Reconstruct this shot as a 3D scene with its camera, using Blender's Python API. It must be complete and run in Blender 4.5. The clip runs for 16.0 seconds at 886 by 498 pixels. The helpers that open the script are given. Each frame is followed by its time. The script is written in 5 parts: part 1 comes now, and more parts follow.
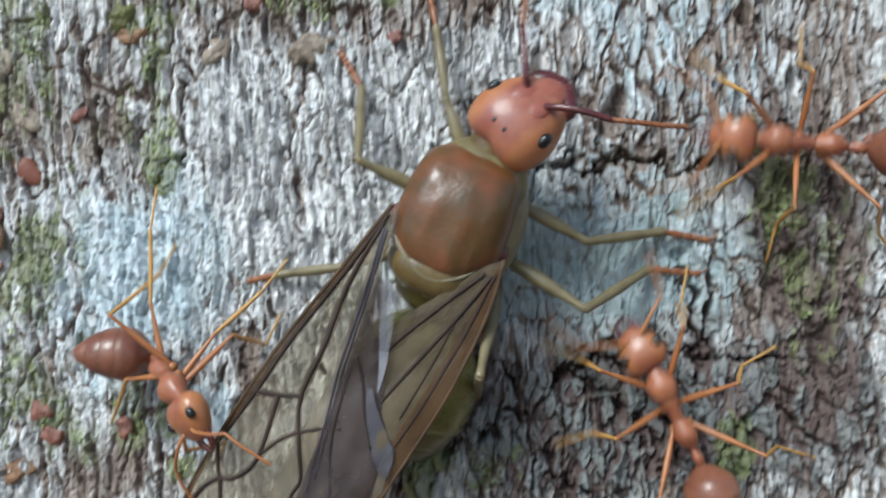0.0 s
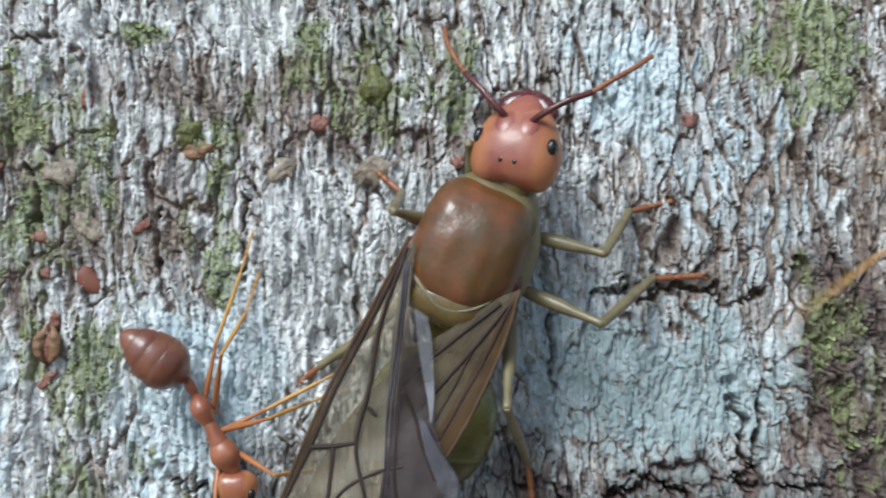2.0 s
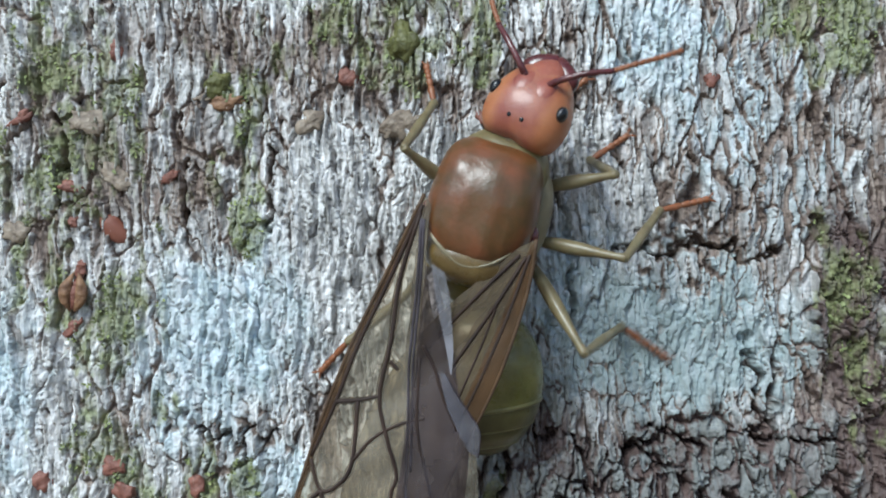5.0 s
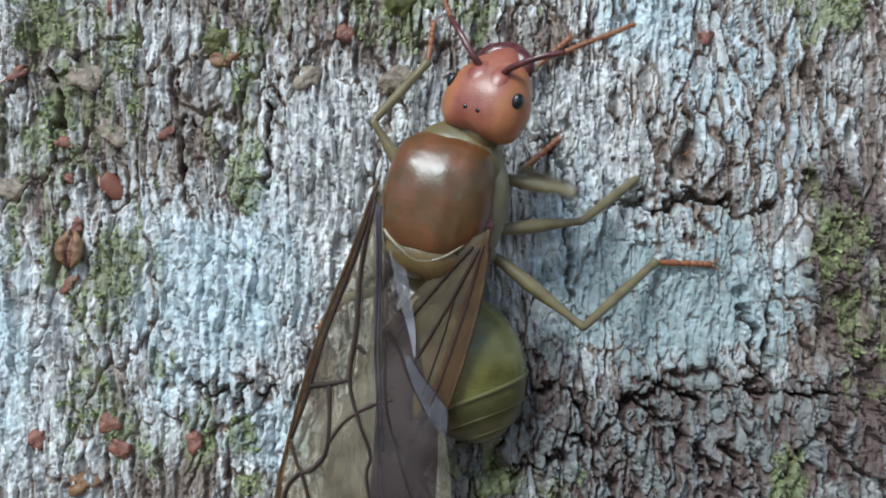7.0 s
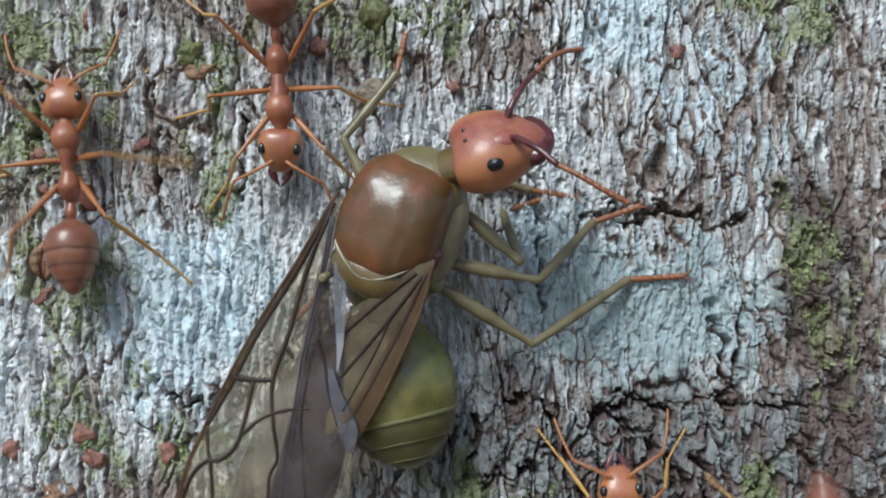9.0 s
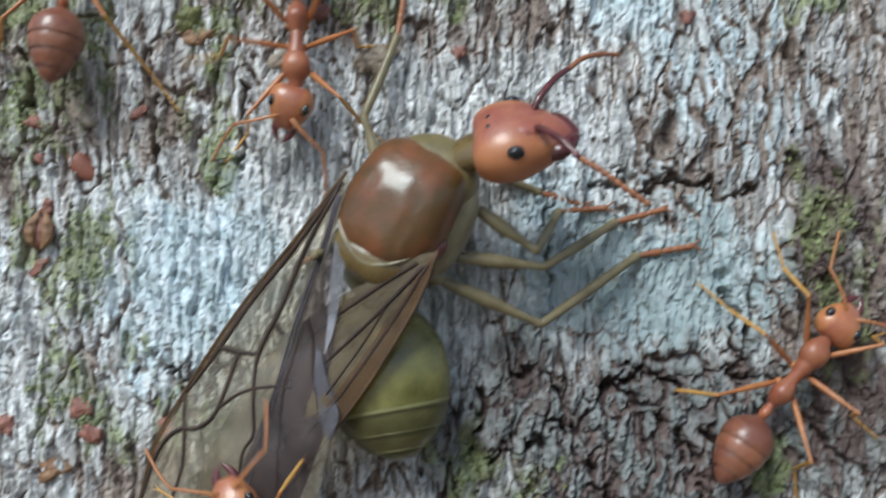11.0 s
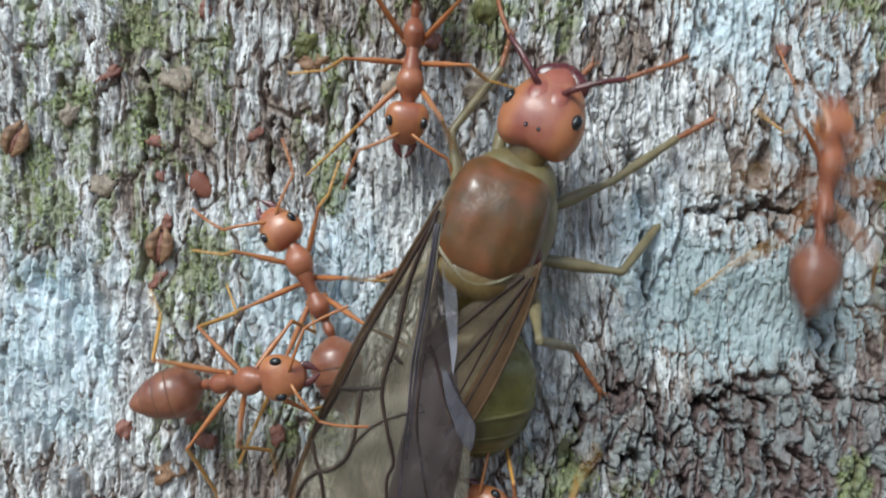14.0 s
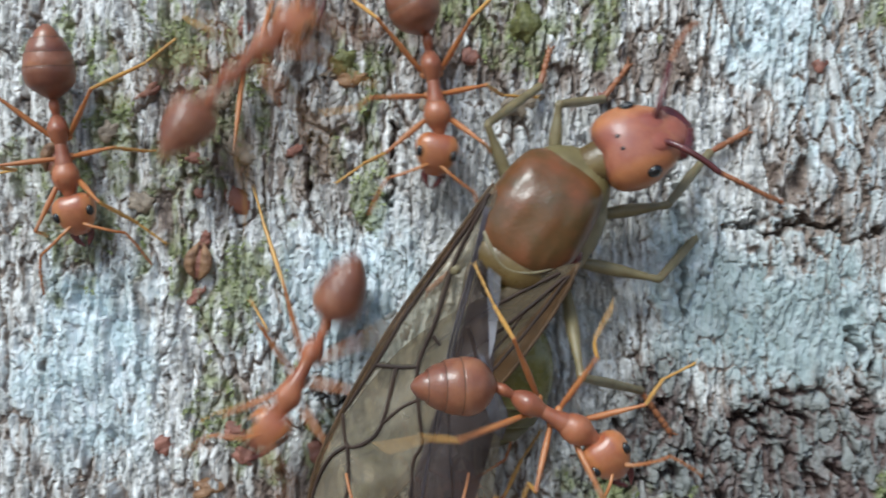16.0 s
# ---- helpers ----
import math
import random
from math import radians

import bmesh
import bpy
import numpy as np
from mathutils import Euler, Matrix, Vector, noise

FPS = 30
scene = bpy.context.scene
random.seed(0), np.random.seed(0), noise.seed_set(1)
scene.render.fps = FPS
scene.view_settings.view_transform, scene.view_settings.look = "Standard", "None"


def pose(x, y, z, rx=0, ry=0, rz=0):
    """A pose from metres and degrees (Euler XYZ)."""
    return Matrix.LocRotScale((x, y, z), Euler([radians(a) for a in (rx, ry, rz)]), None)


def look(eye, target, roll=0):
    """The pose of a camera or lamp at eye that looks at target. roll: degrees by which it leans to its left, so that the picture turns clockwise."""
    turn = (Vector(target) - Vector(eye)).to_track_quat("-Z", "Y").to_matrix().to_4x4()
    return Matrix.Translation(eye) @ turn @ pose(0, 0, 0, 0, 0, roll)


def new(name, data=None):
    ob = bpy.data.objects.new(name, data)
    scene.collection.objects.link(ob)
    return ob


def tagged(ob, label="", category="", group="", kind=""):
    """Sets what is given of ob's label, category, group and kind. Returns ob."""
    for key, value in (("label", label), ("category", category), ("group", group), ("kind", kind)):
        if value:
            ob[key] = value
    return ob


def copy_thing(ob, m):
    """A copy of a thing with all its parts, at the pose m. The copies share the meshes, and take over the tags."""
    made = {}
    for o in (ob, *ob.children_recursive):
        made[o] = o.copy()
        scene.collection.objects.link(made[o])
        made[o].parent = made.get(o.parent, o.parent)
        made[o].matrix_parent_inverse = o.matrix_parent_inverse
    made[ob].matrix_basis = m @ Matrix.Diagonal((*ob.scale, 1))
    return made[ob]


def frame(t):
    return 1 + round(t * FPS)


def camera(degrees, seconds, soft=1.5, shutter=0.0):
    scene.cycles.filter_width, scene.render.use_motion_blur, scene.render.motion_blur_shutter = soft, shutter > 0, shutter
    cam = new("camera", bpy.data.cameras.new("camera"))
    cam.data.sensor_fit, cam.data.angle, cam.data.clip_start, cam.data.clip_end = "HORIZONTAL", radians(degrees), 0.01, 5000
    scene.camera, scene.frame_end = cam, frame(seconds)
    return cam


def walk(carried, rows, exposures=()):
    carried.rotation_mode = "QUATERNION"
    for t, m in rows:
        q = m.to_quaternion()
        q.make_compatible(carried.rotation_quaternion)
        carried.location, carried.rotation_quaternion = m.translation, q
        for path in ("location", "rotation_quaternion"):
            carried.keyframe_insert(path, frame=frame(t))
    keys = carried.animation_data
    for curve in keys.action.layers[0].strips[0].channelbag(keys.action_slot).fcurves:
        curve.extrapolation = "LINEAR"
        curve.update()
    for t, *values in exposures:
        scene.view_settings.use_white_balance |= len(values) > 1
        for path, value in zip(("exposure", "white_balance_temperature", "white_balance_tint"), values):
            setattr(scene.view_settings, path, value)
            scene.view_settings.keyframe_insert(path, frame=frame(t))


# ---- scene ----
MM = 0.001
cam = camera(50, 16.0, soft=1.8, shutter=0.9)
walk(cam, [
    (0.0, pose(0.00381, -0.03842, -0.00037, 88.12, 3.96, 2.56)),
    (0.5, pose(0.00449, -0.03880, 0.00084, 89.09, 3.44, 2.14)),
    (1.0, pose(0.00418, -0.03886, 0.00122, 89.12, 3.12, 1.87)),
    (1.5, pose(0.00303, -0.03896, 0.00243, 89.60, 2.86, 1.21)),
    (2.0, pose(0.00077, -0.03912, 0.00338, 90.12, 2.28, 1.26)),
    (2.5, pose(0.00019, -0.03823, 0.00222, 89.03, 2.55, 0.70)),
    (3.0, pose(-0.00042, -0.03834, 0.00245, 88.95, 2.10, 0.86)),
    (3.5, pose(-0.00092, -0.03890, 0.00143, 88.38, 1.96, 0.97)),
    (4.0, pose(-0.00009, -0.03957, 0.00134, 88.61, 1.60, 0.42)),
    (4.2, pose(-0.00050, -0.03960, 0.00158, 88.94, 1.57, 0.56)),
    (6.3, pose(-0.00096, -0.04008, 0.00092, 90.62, 1.09, -0.67)),
    (6.5, pose(-0.00089, -0.04010, 0.00018, 90.30, 1.23, -1.04)),
    (7.0, pose(-0.00162, -0.03991, -0.00056, 90.35, 1.57, -0.73)),
    (7.5, pose(-0.00138, -0.04005, -0.00020, 90.85, 1.42, -0.75)),
    (8.0, pose(-0.00074, -0.04004, -0.00032, 90.56, 1.57, -0.80)),
    (8.2, pose(-0.00065, -0.04018, -0.00016, 90.77, 1.50, -0.76)),
    (10.3, pose(0.00010, -0.04018, -0.00063, 90.41, 1.30, -1.14)),
    (10.5, pose(0.00025, -0.04020, -0.00037, 90.60, 1.29, -1.26)),
    (11.0, pose(-0.00100, -0.03926, -0.00123, 90.21, 1.51, -1.18)),
    (11.5, pose(-0.00269, -0.03933, -0.00197, 89.71, 1.40, -0.70)),
    (12.0, pose(-0.00406, -0.03974, -0.00119, 90.07, 0.83, -0.38)),
    (12.5, pose(-0.00547, -0.03954, -0.00125, 89.66, 0.68, 0.29)),
    (13.0, pose(-0.00526, -0.03983, -0.00137, 89.49, 0.69, -0.01)),
    (13.5, pose(-0.00479, -0.04038, -0.00125, 89.43, 0.73, -0.41)),
    (14.0, pose(-0.00503, -0.04094, 0.00002, 89.76, 0.47, -0.65)),
    (14.5, pose(-0.00519, -0.04143, 0.00063, 89.89, 0.34, -0.95)),
    (15.0, pose(-0.00566, -0.04113, 0.00078, 89.96, 0.31, -0.55)),
    (15.5, pose(-0.00570, -0.04118, 0.00060, 90.17, 0.34, -1.06)),
    (16.0, pose(-0.00647, -0.04103, 0.00048, 90.10, 0.58, -0.38)),
], [
    (0.0, 0.44, 6200, 6), (4.0, 0.4, 6100, 6), (6.5, 0.29, 6050, 6), (8.2, 0.25, 6100, 6),
    (10.4, 0.36, 6200, 6), (12.5, 0.37, 6250, 6), (16.0, 0.42, 6300, 7),
])

# ---- daylight under open shade ----
world = bpy.data.worlds.new("sky")
scene.world = world
world.use_nodes = True
wn = world.node_tree
sky = wn.nodes.new("ShaderNodeTexSky")
sky.sky_type = "NISHITA"
sky.sun_disc = False
sky.sun_elevation = radians(46)
sky.sun_rotation = radians(209)
wn.links.new(sky.outputs[0], wn.nodes["Background"].inputs[0])
wn.nodes["Background"].inputs[1].default_value = 0.1
sun = new("sun", bpy.data.lights.new("sun", "SUN"))
sun.data.energy, sun.data.angle, sun.data.color = 2.6, radians(24), (0.94, 1.0, 0.99)
sun.matrix_world = look((-0.85, -1.55, 1.75), (0, 0, 0))
scene.view_settings.exposure = 0.79


# ---- materials ----
def mat(name, rough=0.5, **values):
    m = bpy.data.materials.new(name)
    m.use_nodes = True
    b = m.node_tree.nodes["Principled BSDF"]
    b.inputs["Roughness"].default_value = rough
    for key, value in values.items():
        b.inputs[key.replace("_", " ")].default_value = value
    return m, m.node_tree, b


def node(nt, kind, **values):
    n = nt.nodes.new(kind)
    for key, value in values.items():
        if key in n.inputs:
            n.inputs[key].default_value = value
    return n


def ramp(nt, source, stops):
    r = nt.nodes.new("ShaderNodeValToRGB")
    e = r.color_ramp.elements
    while len(e) < len(stops):
        e.new(0.5)
    for k, (place, colour) in zip(e, stops):
        k.position, k.color = place, (*colour, 1)
    nt.links.new(source, r.inputs[0])
    return r.outputs[0]


def mixed(nt, factor, a, b):
    m = nt.nodes.new("ShaderNodeMix")
    m.data_type = "RGBA"
    for i, v in ((0, factor), (6, a), (7, b)):
        if isinstance(v, (int, float)):
            m.inputs[i].default_value = v
        elif isinstance(v, tuple):
            m.inputs[i].default_value = (*v, 1)
        else:
            nt.links.new(v, m.inputs[i])
    return m.outputs[2]


def maths(nt, op, a, b=0.0):
    m = nt.nodes.new("ShaderNodeMath")
    m.operation = op
    m.use_clamp = op in ("MULTIPLY_ADD",)
    for i, v in ((0, a), (1, b)):
        if isinstance(v, (int, float)):
            m.inputs[i].default_value = v
        else:
            nt.links.new(v, m.inputs[i])
    return m.outputs[0]


def noise_at(nt, scale, detail=4.0, stretch=None):
    co = nt.nodes.new("ShaderNodeTexCoord").outputs["Object"]
    if stretch:
        mp = nt.nodes.new("ShaderNodeMapping")
        mp.inputs["Scale"].default_value = stretch
        nt.links.new(co, mp.inputs["Vector"])
        co = mp.outputs[0]
    n = node(nt, "ShaderNodeTexNoise", Scale=scale, Detail=detail)
    nt.links.new(co, n.inputs["Vector"])
    return n.outputs[0]


def bump(nt, b, source, distance, strength=1.0):
    k = node(nt, "ShaderNodeBump", Strength=strength, Distance=distance)
    nt.links.new(source, k.inputs["Height"])
    nt.links.new(k.outputs[0], b.inputs["Normal"])


def cuticle(name, dark, light, rough=0.32, sss=0.12, grain=9000, coat=0.15, vary=0.0, cheek_glow=0.0):
    """Insect shell: two tones in soft patches, fine pitted relief, a little light under the skin."""
    m, nt, b = mat(name, rough)
    tone = ramp(nt, noise_at(nt, 900, 3), [(0.3, dark), (0.7, light)])
    fine = noise_at(nt, grain, 3)
    colour = mixed(nt, maths(nt, "MULTIPLY", fine, 0.35), tone, tuple(0.6 * c for c in dark))
    if vary:
        own = nt.nodes.new("ShaderNodeObjectInfo").outputs["Random"]
        colour = mixed(nt, maths(nt, "MULTIPLY", own, vary), colour, (0.12, 0.035, 0.025))
    # Yellow-orange sides: light shining through the shell, put into its colour.
    if cheek_glow:
        own = nt.nodes.new("ShaderNodeSeparateXYZ")
        nt.links.new(nt.nodes.new("ShaderNodeTexCoord").outputs["Object"], own.inputs[0])
        side = maths(nt, "MULTIPLY", maths(nt, "MAXIMUM", maths(nt, "SUBTRACT", maths(nt, "ABSOLUTE", own.outputs["X"]), cheek_glow), 0.0), 0.8 / cheek_glow)
        colour = mixed(nt, maths(nt, "MINIMUM", side, 0.42), colour, (0.55, 0.23, 0.07))
    nt.links.new(colour, b.inputs["Base Color"])
    nt.links.new(maths(nt, "ADD", rough - 0.14, maths(nt, "MULTIPLY", noise_at(nt, 2600, 3), 0.28)), b.inputs["Roughness"])
    b.inputs["Subsurface Weight"].default_value = sss
    b.inputs["Subsurface Radius"].default_value = (0.0006, 0.0003, 0.00015)
    b.inputs["Subsurface Scale"].default_value = 1.0
    b.inputs["Coat Weight"].default_value = coat
    b.inputs["Coat Roughness"].default_value = 0.2
    bump(nt, b, fine, 0.00003, 0.5)
    return m


M_SCUTUM = cuticle("scutum_brown", (0.085, 0.05, 0.014), (0.215, 0.07, 0.026), 0.36, 0.08, 5000, 0.3)
M_OLIVE = cuticle("olive_shell", (0.13, 0.1, 0.025), (0.24, 0.19, 0.05), 0.34, 0.1)
M_FLANK = cuticle("flank_grey_olive", (0.2, 0.16, 0.09), (0.33, 0.28, 0.17), 0.45, 0.1)
M_GASTER = cuticle("green_gaster", (0.1, 0.095, 0.022), (0.25, 0.225, 0.07), 0.28, 0.2, 7000, 0.35)
M_TAIL = cuticle("tail_plates_olive_brown", (0.06, 0.055, 0.018), (0.14, 0.125, 0.045), 0.33, 0.1, 7000, 0.2)
M_COLLAR = cuticle("collar_olive", (0.13, 0.1, 0.04), (0.24, 0.19, 0.085), 0.4, 0.08, 6000, 0.2)
M_SEAM = cuticle("pale_seam", (0.15, 0.12, 0.06), (0.33, 0.28, 0.18), 0.3, 0.1)
M_HEAD = cuticle("queen_head_orange", (0.27, 0.065, 0.045), (0.46, 0.17, 0.095), 0.47, 0.3, 10000, 0.3, 0.0, 0.0007)
M_DARK = cuticle("maroon_mandible", (0.07, 0.014, 0.014), (0.16, 0.04, 0.04), 0.25, 0.02, 9000, 0.3)
M_EYE = cuticle("black_eye", (0.004, 0.004, 0.005), (0.012, 0.012, 0.014), 0.16, 0.0, 40000, 0.4)
M_QLEG = cuticle("leg_olive_yellow", (0.15, 0.115, 0.055), (0.28, 0.23, 0.125), 0.38, 0.12)
M_QTAR = cuticle("tarsus_red_brown", (0.24, 0.08, 0.03), (0.36, 0.14, 0.06), 0.45, 0.08)
M_FACE = cuticle("queen_face_red", (0.25, 0.06, 0.045), (0.42, 0.135, 0.085), 0.4, 0.1, 10000, 0.2)
M_SHIELD = cuticle("shield_brown_olive", (0.1, 0.06, 0.02), (0.19, 0.125, 0.04), 0.3, 0.08, 9000, 0.3)
M_RIM = cuticle("pale_rim", (0.14, 0.13, 0.045), (0.25, 0.23, 0.1), 0.4, 0.1)
M_WORKER = cuticle("worker_thorax_rose", (0.27, 0.075, 0.04), (0.46, 0.17, 0.08), 0.42, 0.35, 11000, 0.2, 0.3)
M_WHEAD = cuticle("worker_head_orange", (0.33, 0.09, 0.05), (0.52, 0.2, 0.09), 0.36, 0.32, 11000, 0.35, 0.2, 0.00035)
M_WGASTER = cuticle("worker_gaster_brown", (0.21, 0.072, 0.042), (0.41, 0.17, 0.09), 0.38, 0.35, 9000, 0.3, 0.55)
M_WBAND = cuticle("worker_gaster_rim", (0.1, 0.035, 0.02), (0.2, 0.08, 0.04), 0.45, 0.1)
M_WLEG = cuticle("worker_leg_red", (0.36, 0.12, 0.04), (0.5, 0.2, 0.07), 0.4, 0.14)
M_WTIB = cuticle("worker_leg_amber", (0.48, 0.24, 0.06), (0.66, 0.36, 0.1), 0.4, 0.14)
M_VEIN = cuticle("wing_vein_brown", (0.022, 0.011, 0.008), (0.05, 0.024, 0.014), 0.7, 0.0, 9000, 0.0)
M_FOLD = cuticle("wing_fold_violet", (0.025, 0.018, 0.022), (0.085, 0.07, 0.085), 0.65, 0.0, 9000, 0.0)
M_COSTA = cuticle("wing_edge_amber", (0.05, 0.026, 0.012), (0.14, 0.075, 0.032), 0.65, 0.0, 9000, 0.0)


def wing_material(name, tint, veil, cover):
    m, nt, b = mat(name, 0.2)
    b.inputs["Specular IOR Level"].default_value = 0.8
    out = nt.nodes["Material Output"]
    clear = nt.nodes.new("ShaderNodeBsdfTransparent")
    nt.links.new(ramp(nt, noise_at(nt, 260, 3), [(0.3, tuple(0.72 * c for c in tint)), (0.7, tint)]), clear.inputs[0])
    # Membrane tones; the paler patches also put sky reflections into the colour.
    film = ramp(nt, noise_at(nt, 420, 4), [(0.34, tuple(0.35 * c for c in veil)), (0.5, tuple(0.6 * c for c in veil)), (0.68, veil)])
    nt.links.new(film, b.inputs["Base Color"])
    bump(nt, b, noise_at(nt, 700, 4, (1.0, 0.6, 1.0)), 0.00035, 0.8)
    mx = nt.nodes.new("ShaderNodeMixShader")
    thick = node(nt, "ShaderNodeMapRange")
    nt.links.new(noise_at(nt, 330, 3), thick.inputs[0])
    for i, v in ((1, 0.3), (2, 0.7), (3, cover - 0.12), (4, cover + 0.12)):
        thick.inputs[i].default_value = v
    nt.links.new(thick.outputs[0], mx.inputs[0])
    nt.links.new(clear.outputs[0], mx.inputs[1])
    nt.links.new(b.outputs[0], mx.inputs[2])
    nt.links.new(mx.outputs[0], out.inputs["Surface"])
    return m


M_WING = wing_material("smoky_wing", (0.92, 0.85, 0.71), (0.52, 0.455, 0.35), 0.38)
M_WING_DARK = wing_material("olive_smoky_wing", (0.72, 0.6, 0.42), (0.26, 0.2, 0.13), 0.42)
M_HINDWING = wing_material("violet_hindwing", (0.6, 0.53, 0.52), (0.15, 0.125, 0.135), 0.3)
M_FLAP = wing_material("silver_violet_flap", (0.62, 0.58, 0.63), (0.3, 0.29, 0.33), 0.3)
# The pale veil puts the flap's white glint into its colour.
M_FILM = wing_material("glassy_flap", (0.88, 0.87, 0.9), (0.62, 0.61, 0.67), 0.42)
M_SMOKE = wing_material("smoky_band", (0.5, 0.38, 0.3), (0.1, 0.065, 0.05), 0.4)
M_AMBER = wing_material("amber_wing_edge", (0.6, 0.37, 0.18), (0.19, 0.11, 0.055), 0.5)


def bark_material():
    m, nt, b = mat("mossy_bark", 0.5)

    def mask(name):
        a = nt.nodes.new("ShaderNodeAttribute")
        a.attribute_name = name
        return a.outputs["Fac"]

    lichen_and_light, moss, height, flake = mask("lichen_and_light"), mask("moss"), mask("relief"), mask("flake")
    fibre = noise_at(nt, 3400, 6, (1.0, 1.0, 0.2))
    speck = noise_at(nt, 1500, 5)
    blotch = noise_at(nt, 420, 4, (1.0, 1.0, 0.5))
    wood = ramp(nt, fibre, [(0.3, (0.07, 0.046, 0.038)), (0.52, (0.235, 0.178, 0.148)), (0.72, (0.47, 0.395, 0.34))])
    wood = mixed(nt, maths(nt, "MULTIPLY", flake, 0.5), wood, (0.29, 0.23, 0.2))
    grey = ramp(nt, fibre, [(0.3, (0.2, 0.18, 0.165)), (0.46, (0.56, 0.535, 0.515)), (0.6, (0.95, 0.935, 0.925))])
    blue = ramp(nt, speck, [(0.28, (0.4, 0.5, 0.51)), (0.5, (0.62, 0.74, 0.79)), (0.7, (0.87, 0.93, 0.99))])
    tinted = maths(nt, "MULTIPLY", maths(nt, "ADD", 0.1, maths(nt, "MULTIPLY", mask("blue"), 0.9)), maths(nt, "ADD", 0.4, maths(nt, "MULTIPLY", blotch, 0.9)))
    crust = mixed(nt, tinted, grey, blue)
    crust = mixed(nt, maths(nt, "MULTIPLY", flake, 0.3), crust, (0.4, 0.39, 0.38))
    crust = mixed(nt, maths(nt, "MULTIPLY", mask("plate"), 0.68), crust, (0.25, 0.315, 0.31))
    # Darker bark zones, with the queen's shadow side painted in among them.
    crust = mixed(nt, maths(nt, "MULTIPLY", mask("dark_and_shade"), maths(nt, "ADD", 0.48, maths(nt, "MULTIPLY", blotch, 0.7))), crust, (0.195, 0.197, 0.185))
    wood = mixed(nt, maths(nt, "MULTIPLY", mask("dark_and_shade"), 0.7), wood, (0.085, 0.052, 0.052))
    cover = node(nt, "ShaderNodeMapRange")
    grainy = maths(nt, "ADD", maths(nt, "MULTIPLY", lichen_and_light, 0.55), maths(nt, "MULTIPLY", height, 0.75))
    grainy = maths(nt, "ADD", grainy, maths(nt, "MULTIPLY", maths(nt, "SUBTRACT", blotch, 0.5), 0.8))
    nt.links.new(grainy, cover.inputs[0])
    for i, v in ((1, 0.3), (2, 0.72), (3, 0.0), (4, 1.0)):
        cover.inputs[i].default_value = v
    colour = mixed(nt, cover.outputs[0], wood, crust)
    green = ramp(nt, speck, [(0.3, (0.09, 0.095, 0.04)), (0.7, (0.31, 0.345, 0.16))])
    mossy = node(nt, "ShaderNodeMapRange")
    nt.links.new(maths(nt, "ADD", moss, maths(nt, "MULTIPLY", maths(nt, "SUBTRACT", speck, 0.5), 1.3)), mossy.inputs[0])
    for i, v in ((1, 0.45), (2, 0.95), (3, 0.0), (4, 0.8)):
        mossy.inputs[i].default_value = v
    colour = mixed(nt, mossy.outputs[0], colour, green)
    nt.links.new(colour, b.inputs["Base Color"])
    b.inputs["Specular IOR Level"].default_value = 0.35
    bump(nt, b, noise_at(nt, 5200, 6, (1.0, 1.0, 0.35)), 0.0002, 0.8)
    return m


M_BARK = bark_material()
M_MOSS, _nt, _b = mat("moss_leaf", 0.6)
_nt.links.new(ramp(_nt, noise_at(_nt, 700, 4), [(0.3, (0.09, 0.1, 0.035)), (0.7, (0.32, 0.37, 0.15))]), _b.inputs["Base Color"])


def crumb_material(name, dark, light):
    m, nt, b = mat(name, 0.5)
    nt.links.new(ramp(nt, noise_at(nt, 2500, 5), [(0.3, dark), (0.7, light)]), b.inputs["Base Color"])
    bump(nt, b, noise_at(nt, 3200, 5), 0.0002, 0.9)
    return m


M_RED = crumb_material("red_brown_crumb", (0.15, 0.055, 0.04), (0.33, 0.14, 0.1))
M_SEED = cuticle("seed_red_brown", (0.2, 0.065, 0.04), (0.34, 0.13, 0.085), 0.5, 0.05, 4000, 0.05)
M_HUSK = crumb_material("dry_husk", (0.13, 0.06, 0.03), (0.34, 0.19, 0.1))
M_STONE = crumb_material("pale_scale", (0.14, 0.1, 0.07), (0.42, 0.34, 0.26))
M_BUD = crumb_material("green_bud", (0.07, 0.07, 0.02), (0.2, 0.2, 0.07))
M_SOIL = crumb_material("unseen_ground_brown", (0.06, 0.04, 0.025), (0.16, 0.11, 0.07))


# ---- shape helpers ----
def part(name, bm, material, parent, label="", slot=""):
    me = bpy.data.meshes.new(name)
    bmesh.ops.recalc_face_normals(bm, faces=bm.faces)
    for f in bm.faces:
        f.smooth = True
    bm.to_mesh(me)
    bm.free()
    me.materials.append(material)
    ob = new(name, me)
    ob.parent = parent
    if slot:
        ob["slot"] = slot
    return tagged(ob, label)


def spline(points, count):
    """Catmull-Rom through rows of numbers."""
    p = np.array(points, float)
    p = np.vstack([2 * p[0] - p[1], p, 2 * p[-1] - p[-2]])
    out = []
    for u in np.linspace(0, len(points) - 1 - 1e-6, count):
        i = int(u)
        f = u - i
        a, b, c, d = p[i:i + 4]
        out.append(0.5 * (2 * b + (c - a) * f + (2 * a - 5 * b + 4 * c - d) * f * f + (3 * b - a - 3 * c + d) * f ** 3))
    return np.array(out)


